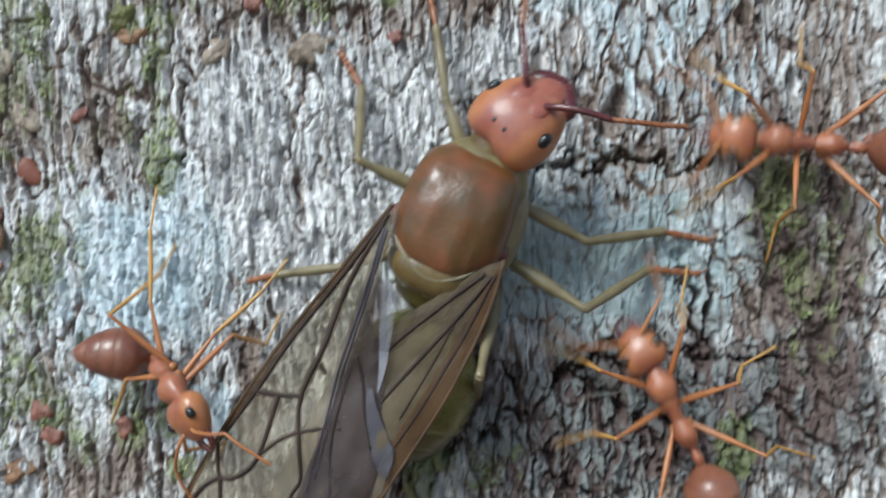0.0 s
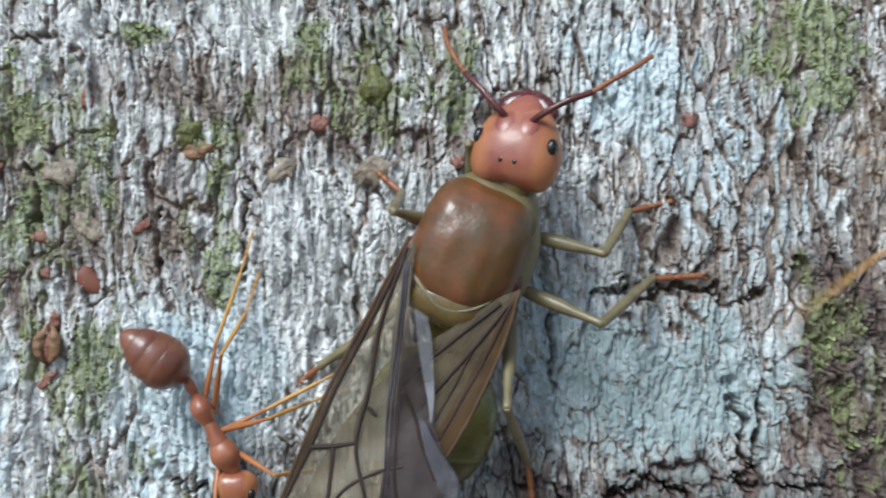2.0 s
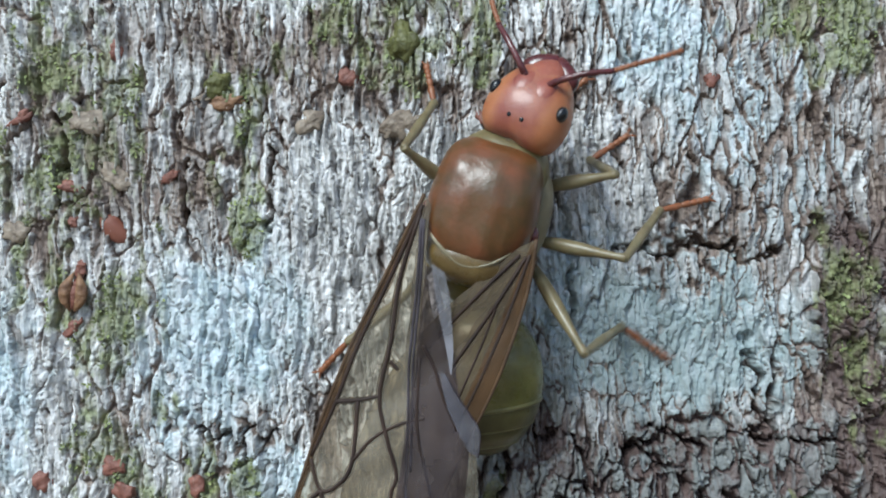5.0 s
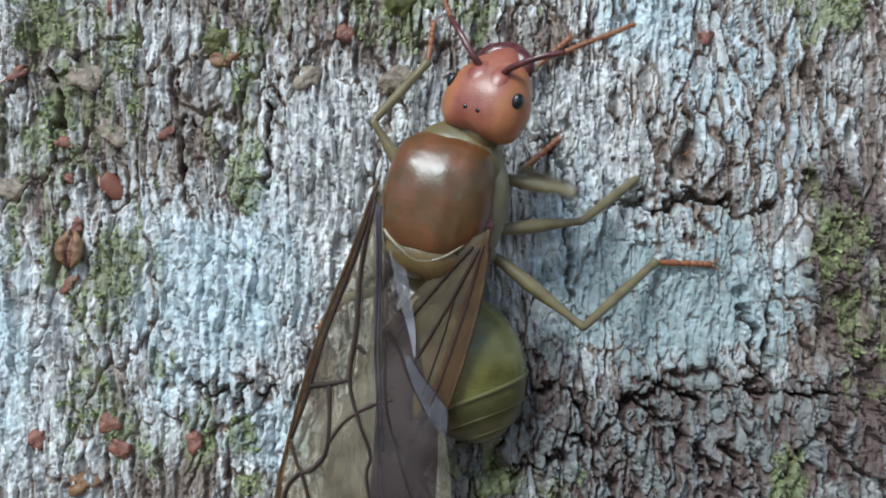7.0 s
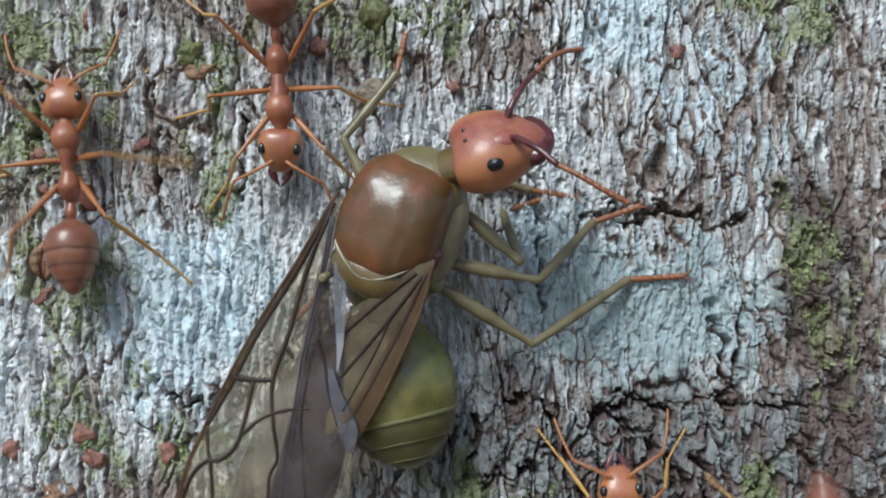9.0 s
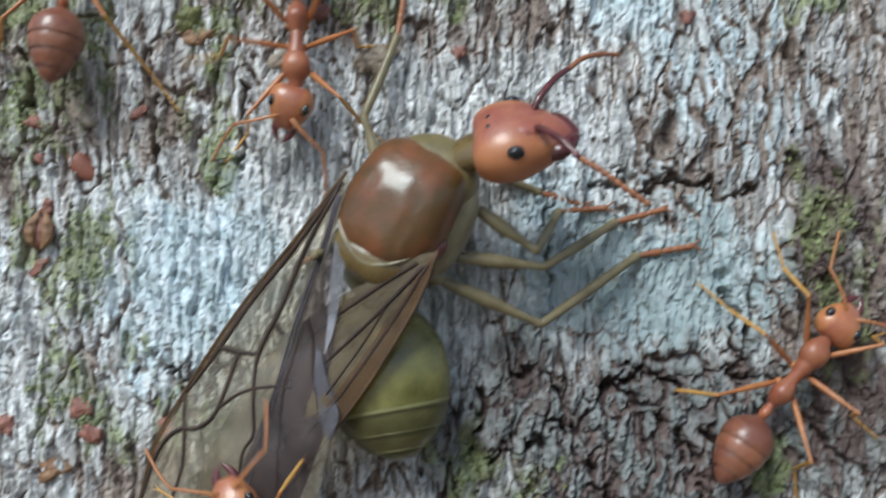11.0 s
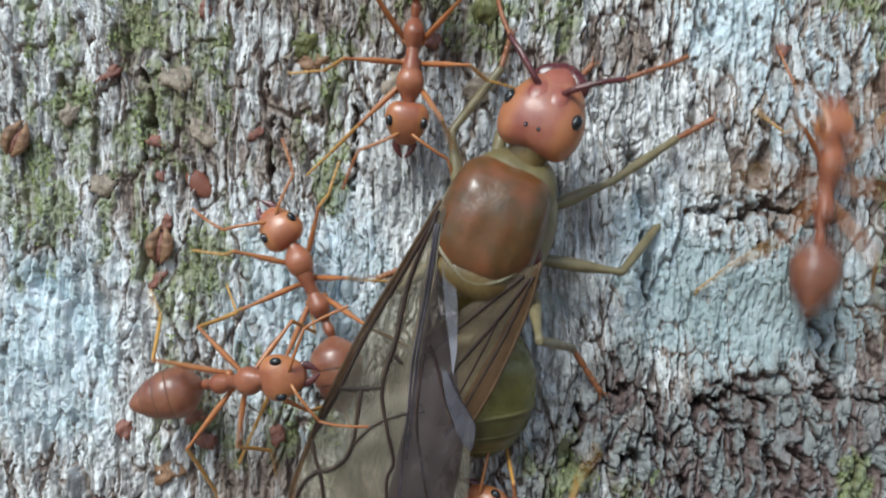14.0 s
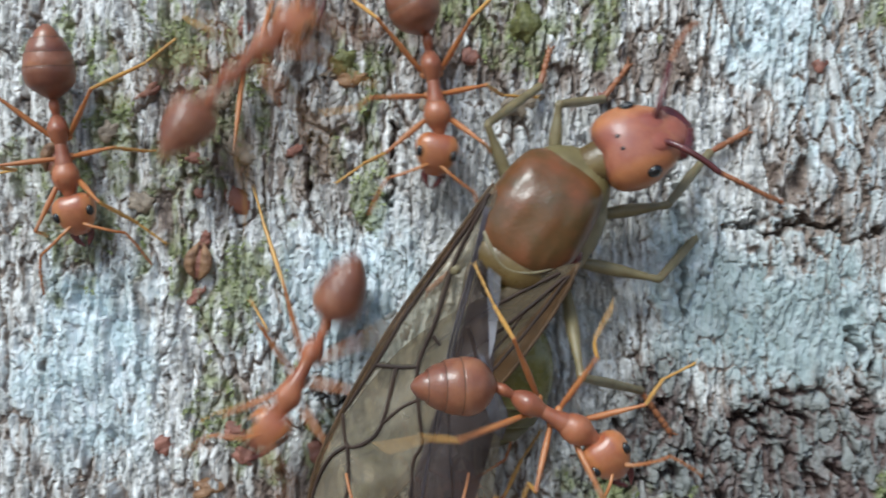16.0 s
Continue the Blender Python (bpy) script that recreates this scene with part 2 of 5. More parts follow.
def loft(sections, rings=16, n=20, e=2.0, shape=None):
    """A closed skin along y through rows (y, cx, cz, rx, rz), in millimetres, with rounded ends."""
    bm = bmesh.new()
    rows = spline(sections, rings)
    loops = []
    for y, cx, cz, rx, rz in rows:
        loop = []
        for k in range(n):
            a = 2 * math.pi * k / n
            c, s = math.cos(a), math.sin(a)
            x = cx + max(rx, 0.004) * math.copysign(abs(c) ** (2 / e), c)
            z = cz + max(rz, 0.004) * math.copysign(abs(s) ** (2 / e), s)
            v = Vector((x, y, z))
            if shape:
                v = shape(v)
            loop.append(bm.verts.new(v * MM))
        loops.append(loop)
    for a, b in zip(loops, loops[1:]):
        for k in range(n):
            bm.faces.new((a[k], a[(k + 1) % n], b[(k + 1) % n], b[k]))
    bm.faces.new(loops[0])
    bm.faces.new(loops[-1])
    return bm


def blob(cx, cy, cz, rx, ry, rz, n=16):
    ys = [math.cos(math.pi * k / 8) for k in range(9)]
    return loft([(cy - ry * c, cx, cz, rx * math.sqrt(max(0, 1 - c * c)), rz * math.sqrt(max(0, 1 - c * c))) for c in ys], 14, n)


def joined(*bms):
    out = bmesh.new()
    for b in bms:
        me = bpy.data.meshes.new("tmp")
        b.to_mesh(me)
        b.free()
        out.from_mesh(me)
        bpy.data.meshes.remove(me)
    return out


def tube(points, radius, n=8, count=None, end=1.0):
    """A thin rod through points (mm) that tapers to end times its radius."""
    rows = spline(points, count or max(6, 4 * len(points)))
    bm = bmesh.new()
    loops = []
    for i, p in enumerate(rows):
        d = Vector(rows[min(i + 1, len(rows) - 1)] - rows[max(i - 1, 0)]).normalized()
        q = d.to_track_quat("Z", "Y")
        r = radius * (1 + (end - 1) * i / (len(rows) - 1))
        loops.append([bm.verts.new((Vector(p) + q @ Vector((r * math.cos(2 * math.pi * k / n), r * math.sin(2 * math.pi * k / n), 0))) * MM) for k in range(n)])
    for a, b in zip(loops, loops[1:]):
        for k in range(n):
            bm.faces.new((a[k], a[(k + 1) % n], b[(k + 1) % n], b[k]))
    bm.faces.new(loops[0])
    bm.faces.new(loops[-1])
    return bm


def limb(length, r0, r1, r2, bow=0.0):
    """A leg joint along +y: knobbed at both ends, thick in the middle."""
    return loft([(-0.4 * r0, 0, 0, 0.4 * r0, 0.4 * r0), (0, 0, 0, r0, r0), (0.12 * length, 0, 0, 0.8 * r1, 0.8 * r1), (0.45 * length, 0, bow, r1, r1), (0.85 * length, 0, bow * 0.4, 0.85 * r2, 0.85 * r2), (length, 0, 0, r2, r2), (length + 0.4 * r2, 0, 0, 0.3 * r2, 0.3 * r2)], 14, 10)


def tarsus(length, r):
    """Five small beads in a row with two claws."""
    bms, y = [], 0.0
    for share in (0.44, 0.18, 0.13, 0.1, 0.15):
        l = share * length
        bms.append(loft([(y - 0.02, 0, 0, 0.5 * r, 0.5 * r), (y + 0.15 * l, 0, 0, 0.75 * r, 0.7 * r), (y + 0.85 * l, 0, 0, r, 0.85 * r), (y + l, 0, 0, 0.5 * r, 0.5 * r)], 6, 8))
        y += l
    for s in (-1, 1):
        bms.append(tube([(0, y - 0.05, 0), (s * 1.2 * r, y + 1.5 * r, 0.3 * r), (s * 1.9 * r, y + 2.6 * r, -0.9 * r)], 0.35 * r, 6, 6, 0.3))
    return joined(*bms)


def beaded(points, radius, beads=11):
    """One thin feeler, waisted between its joints."""
    rows = spline(points, 6 * beads)
    bm = bmesh.new()
    loops = []
    for i, p in enumerate(rows):
        q = Vector(rows[min(i + 1, len(rows) - 1)] - rows[max(i - 1, 0)]).to_track_quat("Z", "Y")
        r = radius * (0.72 + 0.28 * abs(math.sin(math.pi * (i + 0.5) / 6))) * (1 if i < len(rows) - 2 else 0.4)
        loops.append([bm.verts.new((Vector(p) + q @ Vector((r * math.cos(0.785 * k), r * math.sin(0.785 * k), 0))) * MM) for k in range(8)])
    for a, b in zip(loops, loops[1:]):
        for k in range(8):
            bm.faces.new((a[k], a[(k + 1) % 8], b[(k + 1) % 8], b[k]))
    bm.faces.new(loops[0])
    bm.faces.new(loops[-1])
    return bm


# ---- noise fields for the bark ----
def hashed(i, j, seed):
    n = (i.astype(np.int64) * 374761393 + j.astype(np.int64) * 668265263 + seed * 974634777) & 0x7FFFFFFF
    n = ((n ^ (n >> 13)) * 1274126177) & 0x7FFFFFFF
    n = ((n ^ (n >> 16)) * 1911520717) & 0x7FFFFFFF
    return ((n ^ (n >> 15)) & 0xFFFFFF) / float(0xFFFFFF)


def value(x, y, seed):
    i, j = np.floor(x), np.floor(y)
    f, g = x - i, y - j
    f, g = f * f * f * (f * (6 * f - 15) + 10), g * g * g * (g * (6 * g - 15) + 10)
    a, b = hashed(i, j, seed), hashed(i + 1, j, seed)
    c, d = hashed(i, j + 1, seed), hashed(i + 1, j + 1, seed)
    return (a * (1 - f) + b * f) * (1 - g) + (c * (1 - f) + d * f) * g


def fbm(x, y, seed, octaves=4):
    total, amp, norm = 0, 1.0, 0
    for k in range(octaves):
        total = total + amp * value(x * 2 ** k, y * 2 ** k, seed + 17 * k)
        norm += amp
        amp *= 0.5
    return total / norm


def flakes(x, y, seed):
    """Cells: distance gap to the next cell, a number of the cell, and the offset from its middle."""
    i0, j0 = np.floor(x), np.floor(y)
    d1, d2 = np.full(x.shape, 9.0), np.full(x.shape, 9.0)
    ident, ox, oy = np.zeros(x.shape), np.zeros(x.shape), np.zeros(x.shape)
    for di in (-1, 0, 1):
        for dj in (-1, 0, 1):
            i, j = i0 + di, j0 + dj
            dx, dy = x - i - hashed(i, j, seed), y - j - hashed(i, j, seed + 5)
            d = np.sqrt(dx * dx + dy * dy)
            near = d < d1
            d2 = np.where(near, d1, np.minimum(d2, d))
            d1 = np.where(near, d, d1)
            ident = np.where(near, hashed(i, j, seed + 9), ident)
            ox, oy = np.where(near, dx, ox), np.where(near, dy, oy)
    return d2 - d1, ident, ox, oy


def ease(x, a, b):
    u = np.clip((x - a) / (b - a), 0, 1)
    return u * u * (3 - 2 * u)


def patches(s, z, spots):
    """0 to 1 inside soft uneven spots (middle s, z, half width, half height)."""
    wob = 1.1 * (fbm(s * 0.55, z * 0.4, 70, 4) - 0.5) + 0.7 * (fbm(s * 2.0, z * 1.2, 75, 3) - 0.5)
    out = np.zeros(s.shape)
    for a, b, ra, rb in spots:
        d = np.sqrt(((s - a) / ra) ** 2 + ((z - b) / rb) ** 2)
        out = np.maximum(out, 1 - ease(d + wob, 0.45, 1.35))
    return out


LICHEN = [
    (-10.8, -1.9, 2.9, 3.9),
    (-6.2, 4.0, 2.5, 3.8),
    (8.7, -2.4, 4.5, 2.9),
    (7.3, 8.8, 1.8, 1.3),
    (-19.0, -8.1, 1.9, 2.1),
    (-19.7, -4.7, 1.4, 1.4),
    (-8.5, -7.7, 1.4, 1.7),
    (-5.3, -0.4, 3.1, 2.9),
    (4.3, 4.8, 2.1, 2.9),
    (-21.9, -3.4, 3.3, 3.1),
    (8.0, 10.6, 2.1, 1.4),
    (-7.3, 12.8, 1.4, 1.4),
    (-0.1, -0.5, 2.9, 7.1),
    (-22.7, -7.3, 1.9, 2.1),
    (5.2, 0.2, 3.0, 4.2),
]
MOSS_A = [
    (-9.6, 2.6, 0.9, 1.5),
    (-15.1, -0.6, 1.7, 2.0),
    (-17.6, 5.3, 0.5, 1.9),
    (-10.0, 8.3, 0.5, 0.5),
    (-17.2, 9.5, 0.7, 1.2),
    (0.4, 9.2, 0.8, 1.4),
    (-2.7, 10.0, 0.6, 0.6),
    (16.3, -3.4, 0.9, 1.3),
    (15.6, -0.6, 0.6, 0.9),
    (16.2, 9.3, 1.5, 1.1),
    (1.1, -10.1, 1.4, 1.3),
    (-9.7, -8.0, 0.8, 1.0),
    (-15.2, -7.7, 1.0, 0.7),
]
MOSS_B = [
    (-20.9, 6.2, 1.2, 1.4),
    (-21.4, 1.8, 1.4, 1.7),
    (-22.6, 3.5, 1.0, 1.4),
    (-9.3, 6.7, 0.6, 1.0),
    (-18.1, 9.2, 1.0, 0.7),
    (-12.3, 13.0, 1.2, 0.7),
    (15.9, 11.7, 1.9, 1.9),
    (-5.2, 12.6, 0.7, 0.7),
    (-9.5, -10.1, 1.0, 0.7),
    (13.2, -10.5, 1.0, 1.4),
]
MOSS_VEIL = [
    (-18.5, 6.0, 6.5, 6.5),
    (-15.5, -0.5, 3.2, 3.6),
    (-22.6, 2.6, 3.0, 3.4),
    (-9.6, 5.4, 1.6, 5.0),
    (-2.5, 10.6, 6.0, 2.6),
    (-14.8, -7.2, 4.5, 2.6),
    (16.2, -1.5, 2.6, 5.0),
    (15.0, 10.5, 3.4, 3.0),
    (1.0, -9.8, 2.6, 2.2),
]
PLATE = (9.1, -2.9, 6.5, 4.2)
BLUE = [
    (-10.8, -2.2, 3.6, 4.6),
    (9.1, -2.6, 6.0, 4.4),
    (-22.0, -4.5, 3.6, 4.6),
    (8.0, 10.2, 3.0, 2.6),
    (-8.5, -7.7, 1.8, 2.0),
    (4.6, -0.5, 2.4, 3.4),
    (12.8, 5.0, 3.6, 5.5),
    (9.0, -9.2, 6.5, 3.2),
]
BROWN = [
    (-13.5, 5.4, 3.1, 3.1),
    (-4.2, 8.3, 3.6, 1.1),
    (-18.1, 2.9, 1.9, 2.4),
    (-8.0, 10.6, 4.8, 1.4),
    (-13.0, -10.1, 3.6, 1.4),
    (16.4, -2.0, 2.2, 4.8),
    (2.0, 8.0, 4.0, 1.4),
    (-17.5, 7.0, 3.0, 3.6),
]
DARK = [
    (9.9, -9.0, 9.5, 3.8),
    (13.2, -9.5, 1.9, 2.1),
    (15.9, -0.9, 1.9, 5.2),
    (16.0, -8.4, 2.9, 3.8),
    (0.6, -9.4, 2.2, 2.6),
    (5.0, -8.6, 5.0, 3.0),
    # Shadow side of the queen, put into the bark colour.
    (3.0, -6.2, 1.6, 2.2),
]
PITS = [
    (0.5, -9.3, 0.5, 0.8),
    (8.9, 2.9, 0.4, 0.6),
    (11.5, -2.5, 0.4, 0.3),
    (-6.5, 7.3, 0.2, 0.2),
    (9.2, 3.2, 0.3, 0.5),
    (9.5, 3.8, 0.3, 0.5),
    (14.7, 7.0, 0.3, 0.5),
]
CRACKS = [
    [(3.4, 4.2), (3.9, 3.0), (4.2, 1.0), (4.2, -0.6), (4.0, -2.8)],
    [(6.2, 1.3), (7.3, 1.7), (8.5, 1.0), (9.3, 1.7), (10.7, 1.5), (11.6, 1.0), (13.1, 1.0)],
    [(11.3, -1.8), (11.5, -3.0), (12.0, -4.2), (12.0, -5.8), (12.1, -8.2), (11.7, -9.9)],
    [(4.9, -8.0), (6.4, -7.0), (7.8, -6.4), (9.1, -6.7), (9.5, -8.2), (9.7, -10.3)],
    [(10.0, -6.7), (12.1, -6.6), (14.6, -6.9), (15.5, -6.7)],
    [(-11.4, -6.0), (-10.1, -6.4), (-9.4, -6.0), (-7.9, -6.1)],
    [(-11.9, 7.5), (-11.9, 5.1), (-12.1, 3.0)],
    [(-17.5, 8.0), (-17.2, 6.1), (-17.5, 3.6)],
    [(-8.3, 6.4), (-8.2, 4.3), (-8.5, 2.6)],
    [(2.4, -6.3), (4.0, -6.3), (4.9, -8.0)],
    [(6.7, -7.2), (8.7, -8.2), (9.8, -10.0), (10.7, -13.0)],
    [(4.4, -8.1), (5.9, -9.4), (5.6, -10.8), (7.1, -11.9)],
    [(12.6, -3.5), (12.8, -5.1), (12.2, -7.1)],
    [(0.9, -5.8), (1.2, -8.3), (0.6, -9.7)],
    [(1.5, -9.7), (3.3, -9.3), (4.4, -8.1)],
    [(10.3, -8.5), (11.1, -10.5), (13.2, -11.1)],
]
RADIUS = 200.0


def cracks(s, z):
    """1 in the middle of the long splits in the bark, 0 away from them."""
    s, z = s + 1.1 * (fbm(s * 1.6, z * 1.2, 101, 4) - 0.5), z + 1.5 * (fbm(s * 1.9, z * 1.5, 111, 4) - 0.5)
    near = np.full(s.shape, 9.0)
    for line in CRACKS:
        for (a, b), (c, d) in zip(line, line[1:]):
            u = np.clip(((s - a) * (c - a) + (z - b) * (d - b)) / ((c - a) ** 2 + (d - b) ** 2), 0, 1)
            near = np.minimum(near, np.hypot(s - a - u * (c - a), z - b - u * (d - b)))
    return (1 - ease(near, 0.04, 0.2)) * ease(fbm(s * 1.1, z * 1.1, 117, 2), 0.3, 0.5)


def bark(s, z):
    """Relief (mm) and the covers of the bark at arc length s and height z."""
    ws = s + 1.0 * (fbm(s * 0.45, z * 0.2, 1, 4) - 0.5) + 0.4 * (fbm(s * 1.9, z * 0.9, 2, 3) - 0.5) + 0.16 * (fbm(s * 4.2, z * 2.4, 5, 3) - 0.5)
    wz = z + 1.4 * (fbm(s * 0.6, z * 0.4, 3, 3) - 0.5) + 0.8 * (fbm(s * 2.6, z * 1.5, 4, 3) - 0.5) + 0.25 * (fbm(s * 4.6, z * 3.0, 6, 3) - 0.5)
    plate = patches(s, z, [PLATE])
    dark = patches(s, z, DARK)
    # Last term thins the cover rightward: light from the left, put into the colour.
    lichen_and_light = np.clip(0.85 * patches(s, z, LICHEN) + 0.7 * (fbm(s * 0.5, z * 0.25, 80, 4) - 0.4) - 0.65 * patches(s, z, BROWN) - 0.05 * dark + 0.17 - 0.22 * ease(s, 2.0, 11.0), -0.8, 1)
    moss = patches(s, z, MOSS_A + MOSS_B)
    streak = fbm(s * 1.5, z * 0.45, 121, 4)
    moss = np.maximum(moss, np.clip(patches(s, z, MOSS_VEIL) * (0.3 + 3.2 * (streak - 0.4)), 0, 0.78))
    g1, id1, ox1, oy1 = flakes(ws / 2.0, wz / 7.5, 11)
    blocky = np.clip(np.maximum(0.9 * plate, 0.8 * dark), 0, 1) > 0.3 + 0.5 * fbm(s * 0.8, z * 0.6, 131, 3)
    g2, id2, ox2, oy2 = (np.where(blocky, a, b) for a, b in zip(flakes(ws / 0.62 + 3.1, wz / 1.6, 23), flakes(ws / 0.4 + 1.1, wz / 2.5, 29)))
    g3, id3, ox3, oy3 = (np.where(blocky, a, b) for a, b in zip(flakes(ws / 0.3, wz / 0.62 + 1.7, 37), flakes(ws / 0.19, wz / 1.15 + 0.7, 41)))
    spin = hashed(np.floor(id2 * 9999), np.floor(id2 * 777), 3)
    rough = (1 - 0.45 * plate + 0.4 * dark) * (0.6 + 0.8 * fbm(s * 0.3, z * 0.3, 85, 2))
    fibre = fbm(ws * 6.5, wz * 0.8, 60, 4)
    h = 0.6 * fbm(s * 0.16, z * 0.11, 50, 3)
    h = h + (0.24 + 0.28 * dark) * ease(g1, 0.0, 0.06) + 0.25 * id1
    h = h + rough * (0.27 * ease(g2, 0.0, 0.1) * (0.3 + 0.7 * id2) + 0.6 * (id2 - 0.5) * oy2 + 0.75 * (spin - 0.5) * ox2)
    h = h + rough * (0.15 * ease(g3, 0.0, 0.14) * (0.3 + 0.7 * id3) + 0.3 * (id3 - 0.5) * oy3 + 0.2 * (id3 - 0.4) * ox3)
    h = h + 0.36 * (fibre - 0.5) + 0.09 * fbm(ws * 9.0, wz * 6.0, 64, 2)
    h = h + 0.1 * (fbm(ws * 2.2, wz * 0.5, 55, 3) - 0.5) + 0.14 * moss * fbm(s * 4.0, z * 4.0, 66, 3)
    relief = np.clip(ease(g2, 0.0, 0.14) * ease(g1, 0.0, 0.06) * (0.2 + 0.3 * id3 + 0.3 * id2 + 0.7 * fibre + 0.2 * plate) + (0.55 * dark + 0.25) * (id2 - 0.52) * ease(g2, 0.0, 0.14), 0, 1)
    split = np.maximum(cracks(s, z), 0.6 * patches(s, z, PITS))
    return h - 0.9 - 0.95 * split, lichen_and_light, moss, relief * (1 - split), id2, plate, patches(s, z, BLUE), np.clip(1.3 * dark, 0, 1)


HEIGHTS = bark(*np.meshgrid(np.arange(-32, 32, 0.2), np.arange(-30, 30, 0.2)))[0].tolist()


def height_at(x, z):
    """The bark's relief at a place, off a table laid every 0.2 mm."""
    i, j = min(max(int((x + 32) / 0.2 + 0.5), 0), 319), min(max(int((z + 30) / 0.2 + 0.5), 0), 299)
    return HEIGHTS[j][i]


def crest_at(x, z):
    """A height near the top of the ridges round a place."""
    around = sorted(height_at(x + 0.3 * i, z + 0.3 * k) for i in (-1, 0, 1) for k in (-1, 0, 1))
    return around[6]


def grid(low, high, step, far):
    """Even lines from low to high, then ever wider ones out to far on both sides."""
    mid = list(np.arange(low, high, step))
    a, b, gap = [], [], step
    while mid[0] - sum(a) > far[0]:
        gap *= 1.35
        a.append(gap)
    gap = step
    while mid[-1] + sum(b) < far[1]:
        gap *= 1.35
        b.append(gap)
    left = mid[0] - np.cumsum(a)
    right = mid[-1] + np.cumsum(b)
    left[-1], right[-1] = far
    return np.concatenate([left[::-1], mid, right])


def trunk():
    ss = grid(-28.5, 25.5, 0.05, (-math.pi * RADIUS, math.pi * RADIUS))
    zs = grid(-16.5, 17.0, 0.052, (-900.0, 900.0))
    s, z = np.meshgrid(ss, zs)
    h, lichen_and_light, moss, relief, flake, plate, blue, dark_and_shade = bark(s, z)
    r = RADIUS + h
    co = np.stack([r * np.sin(s / RADIUS), RADIUS - r * np.cos(s / RADIUS), z], -1) * MM
    nz, ns = s.shape
    k = np.arange(nz * ns).reshape(nz, ns)
    quads = np.stack([k[:-1, :-1], k[:-1, 1:], k[1:, 1:], k[1:, :-1]], -1).reshape(-1, 4)
    me = bpy.data.meshes.new("tree_trunk")
    me.vertices.add(nz * ns)
    me.vertices.foreach_set("co", co.astype(np.float32).ravel())
    me.loops.add(quads.size)
    me.loops.foreach_set("vertex_index", quads.astype(np.int32).ravel())
    me.polygons.add(len(quads))
    me.polygons.foreach_set("loop_start", np.arange(0, quads.size, 4, dtype=np.int32))
    me.polygons.foreach_set("use_smooth", np.ones(len(quads), dtype=bool))
    me.update(calc_edges=True)
    for name, field in (("lichen_and_light", lichen_and_light), ("moss", moss), ("relief", relief), ("flake", flake), ("plate", plate), ("blue", blue), ("dark_and_shade", dark_and_shade)):
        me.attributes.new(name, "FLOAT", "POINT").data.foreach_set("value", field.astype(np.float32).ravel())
    me.materials.append(M_BARK)
    ob = new("tree_trunk", me)
    # Unseen cap added to close the tube; the trunk itself goes on.
    cap = bmesh.new()
    for a in range(64):
        cap.verts.new((RADIUS * MM * math.sin(a * math.pi / 32), RADIUS * MM * (1 - math.cos(a * math.pi / 32)), 0.899))
    cap.faces.new(cap.verts)
    part("cut_top", cap, M_HUSK, ob)
    return tagged(ob, "grey-brown cracked bark with pale lichen and moss", "tree trunk", kind="structure")


def surface(x, z, up=0.0):
    """A world place over the bark, in millimetres."""
    return Vector((x, RADIUS - math.sqrt(RADIUS ** 2 - x * x) - up, z))


def stance(x, z, up, heading=0.0, pitch=0.0, roll=0.0):
    """The pose of a crawler: y to its front, z away from the bark; heading is clockwise from straight up the trunk. Roll leans its back to its left."""
    a = radians(heading)
    tilt = Vector((-x / RADIUS, -1, 0)).normalized()
    f = Vector((math.sin(a), 0, math.cos(a)))
    f = (f - tilt * f.dot(tilt)).normalized()
    r = f.cross(tilt)
    m = Matrix((r, f, tilt)).transposed().to_4x4()
    return Matrix.Translation(surface(x, z, up) * MM) @ m @ pose(0, 0, 0, pitch, -roll, 0)


def ground():
    # Out of view: added to close the place and bounce light from below.
    bm = bmesh.new()
    for a in range(24):
        c, s = math.cos(a * math.pi / 12), math.sin(a * math.pi / 12)
        bm.verts.new((400 * c, 400 * s, -0.9 ))
    bm.faces.new(bm.verts)
    ob = part("ground", bm, M_SOIL, None)
    return tagged(ob, "unseen brown ground sheet added below the trunk", "ground", kind="structure")


trunk()
ground()


# ---- small things on the bark ----
def crumb(name, x, z, size, angle, material, label, category, seed=0, oval=False, group=""):
    """A seed, husk or flake that sits half sunk in the bark; size is (length, width, thickness)."""
    l, w, d = size
    rnd = random.Random(seed)
    a, b = rnd.uniform(-9, 9), rnd.uniform(-9, 9)

    def shape(v):
        if oval:
            return v
        k = 1 + 0.6 * noise.noise(Vector((v.x * 2.1 / w + a, v.y * 2.1 / l, v.z * 2 / d + b))) + 0.45 * noise.noise(Vector((v.x * 5.5 / w + b, v.y * 5.5 / l, a)))
        return Vector((v.x * k, v.y * k, v.z * (k + 0.25 * noise.noise(v * 5 / l))))

    ys = [math.cos(math.pi * k / 8) for k in range(9)]
    bm = loft([(-l / 2 * c, 0, 0, w / 2 * max(0.02, 1 - c * c) ** 0.5, d / 2 * max(0.02, 1 - c * c) ** 0.5) for c in ys], 14, 14, 2.0 if oval else 2.6, shape)
    ob = part(name, bm, material, None)
    ob.matrix_world = stance(x, z, crest_at(x, z) + (0.16 if oval else 0.02) * d, angle, rnd.uniform(-8, 8), rnd.uniform(-10, 10))
    return tagged(ob, label, category, group)


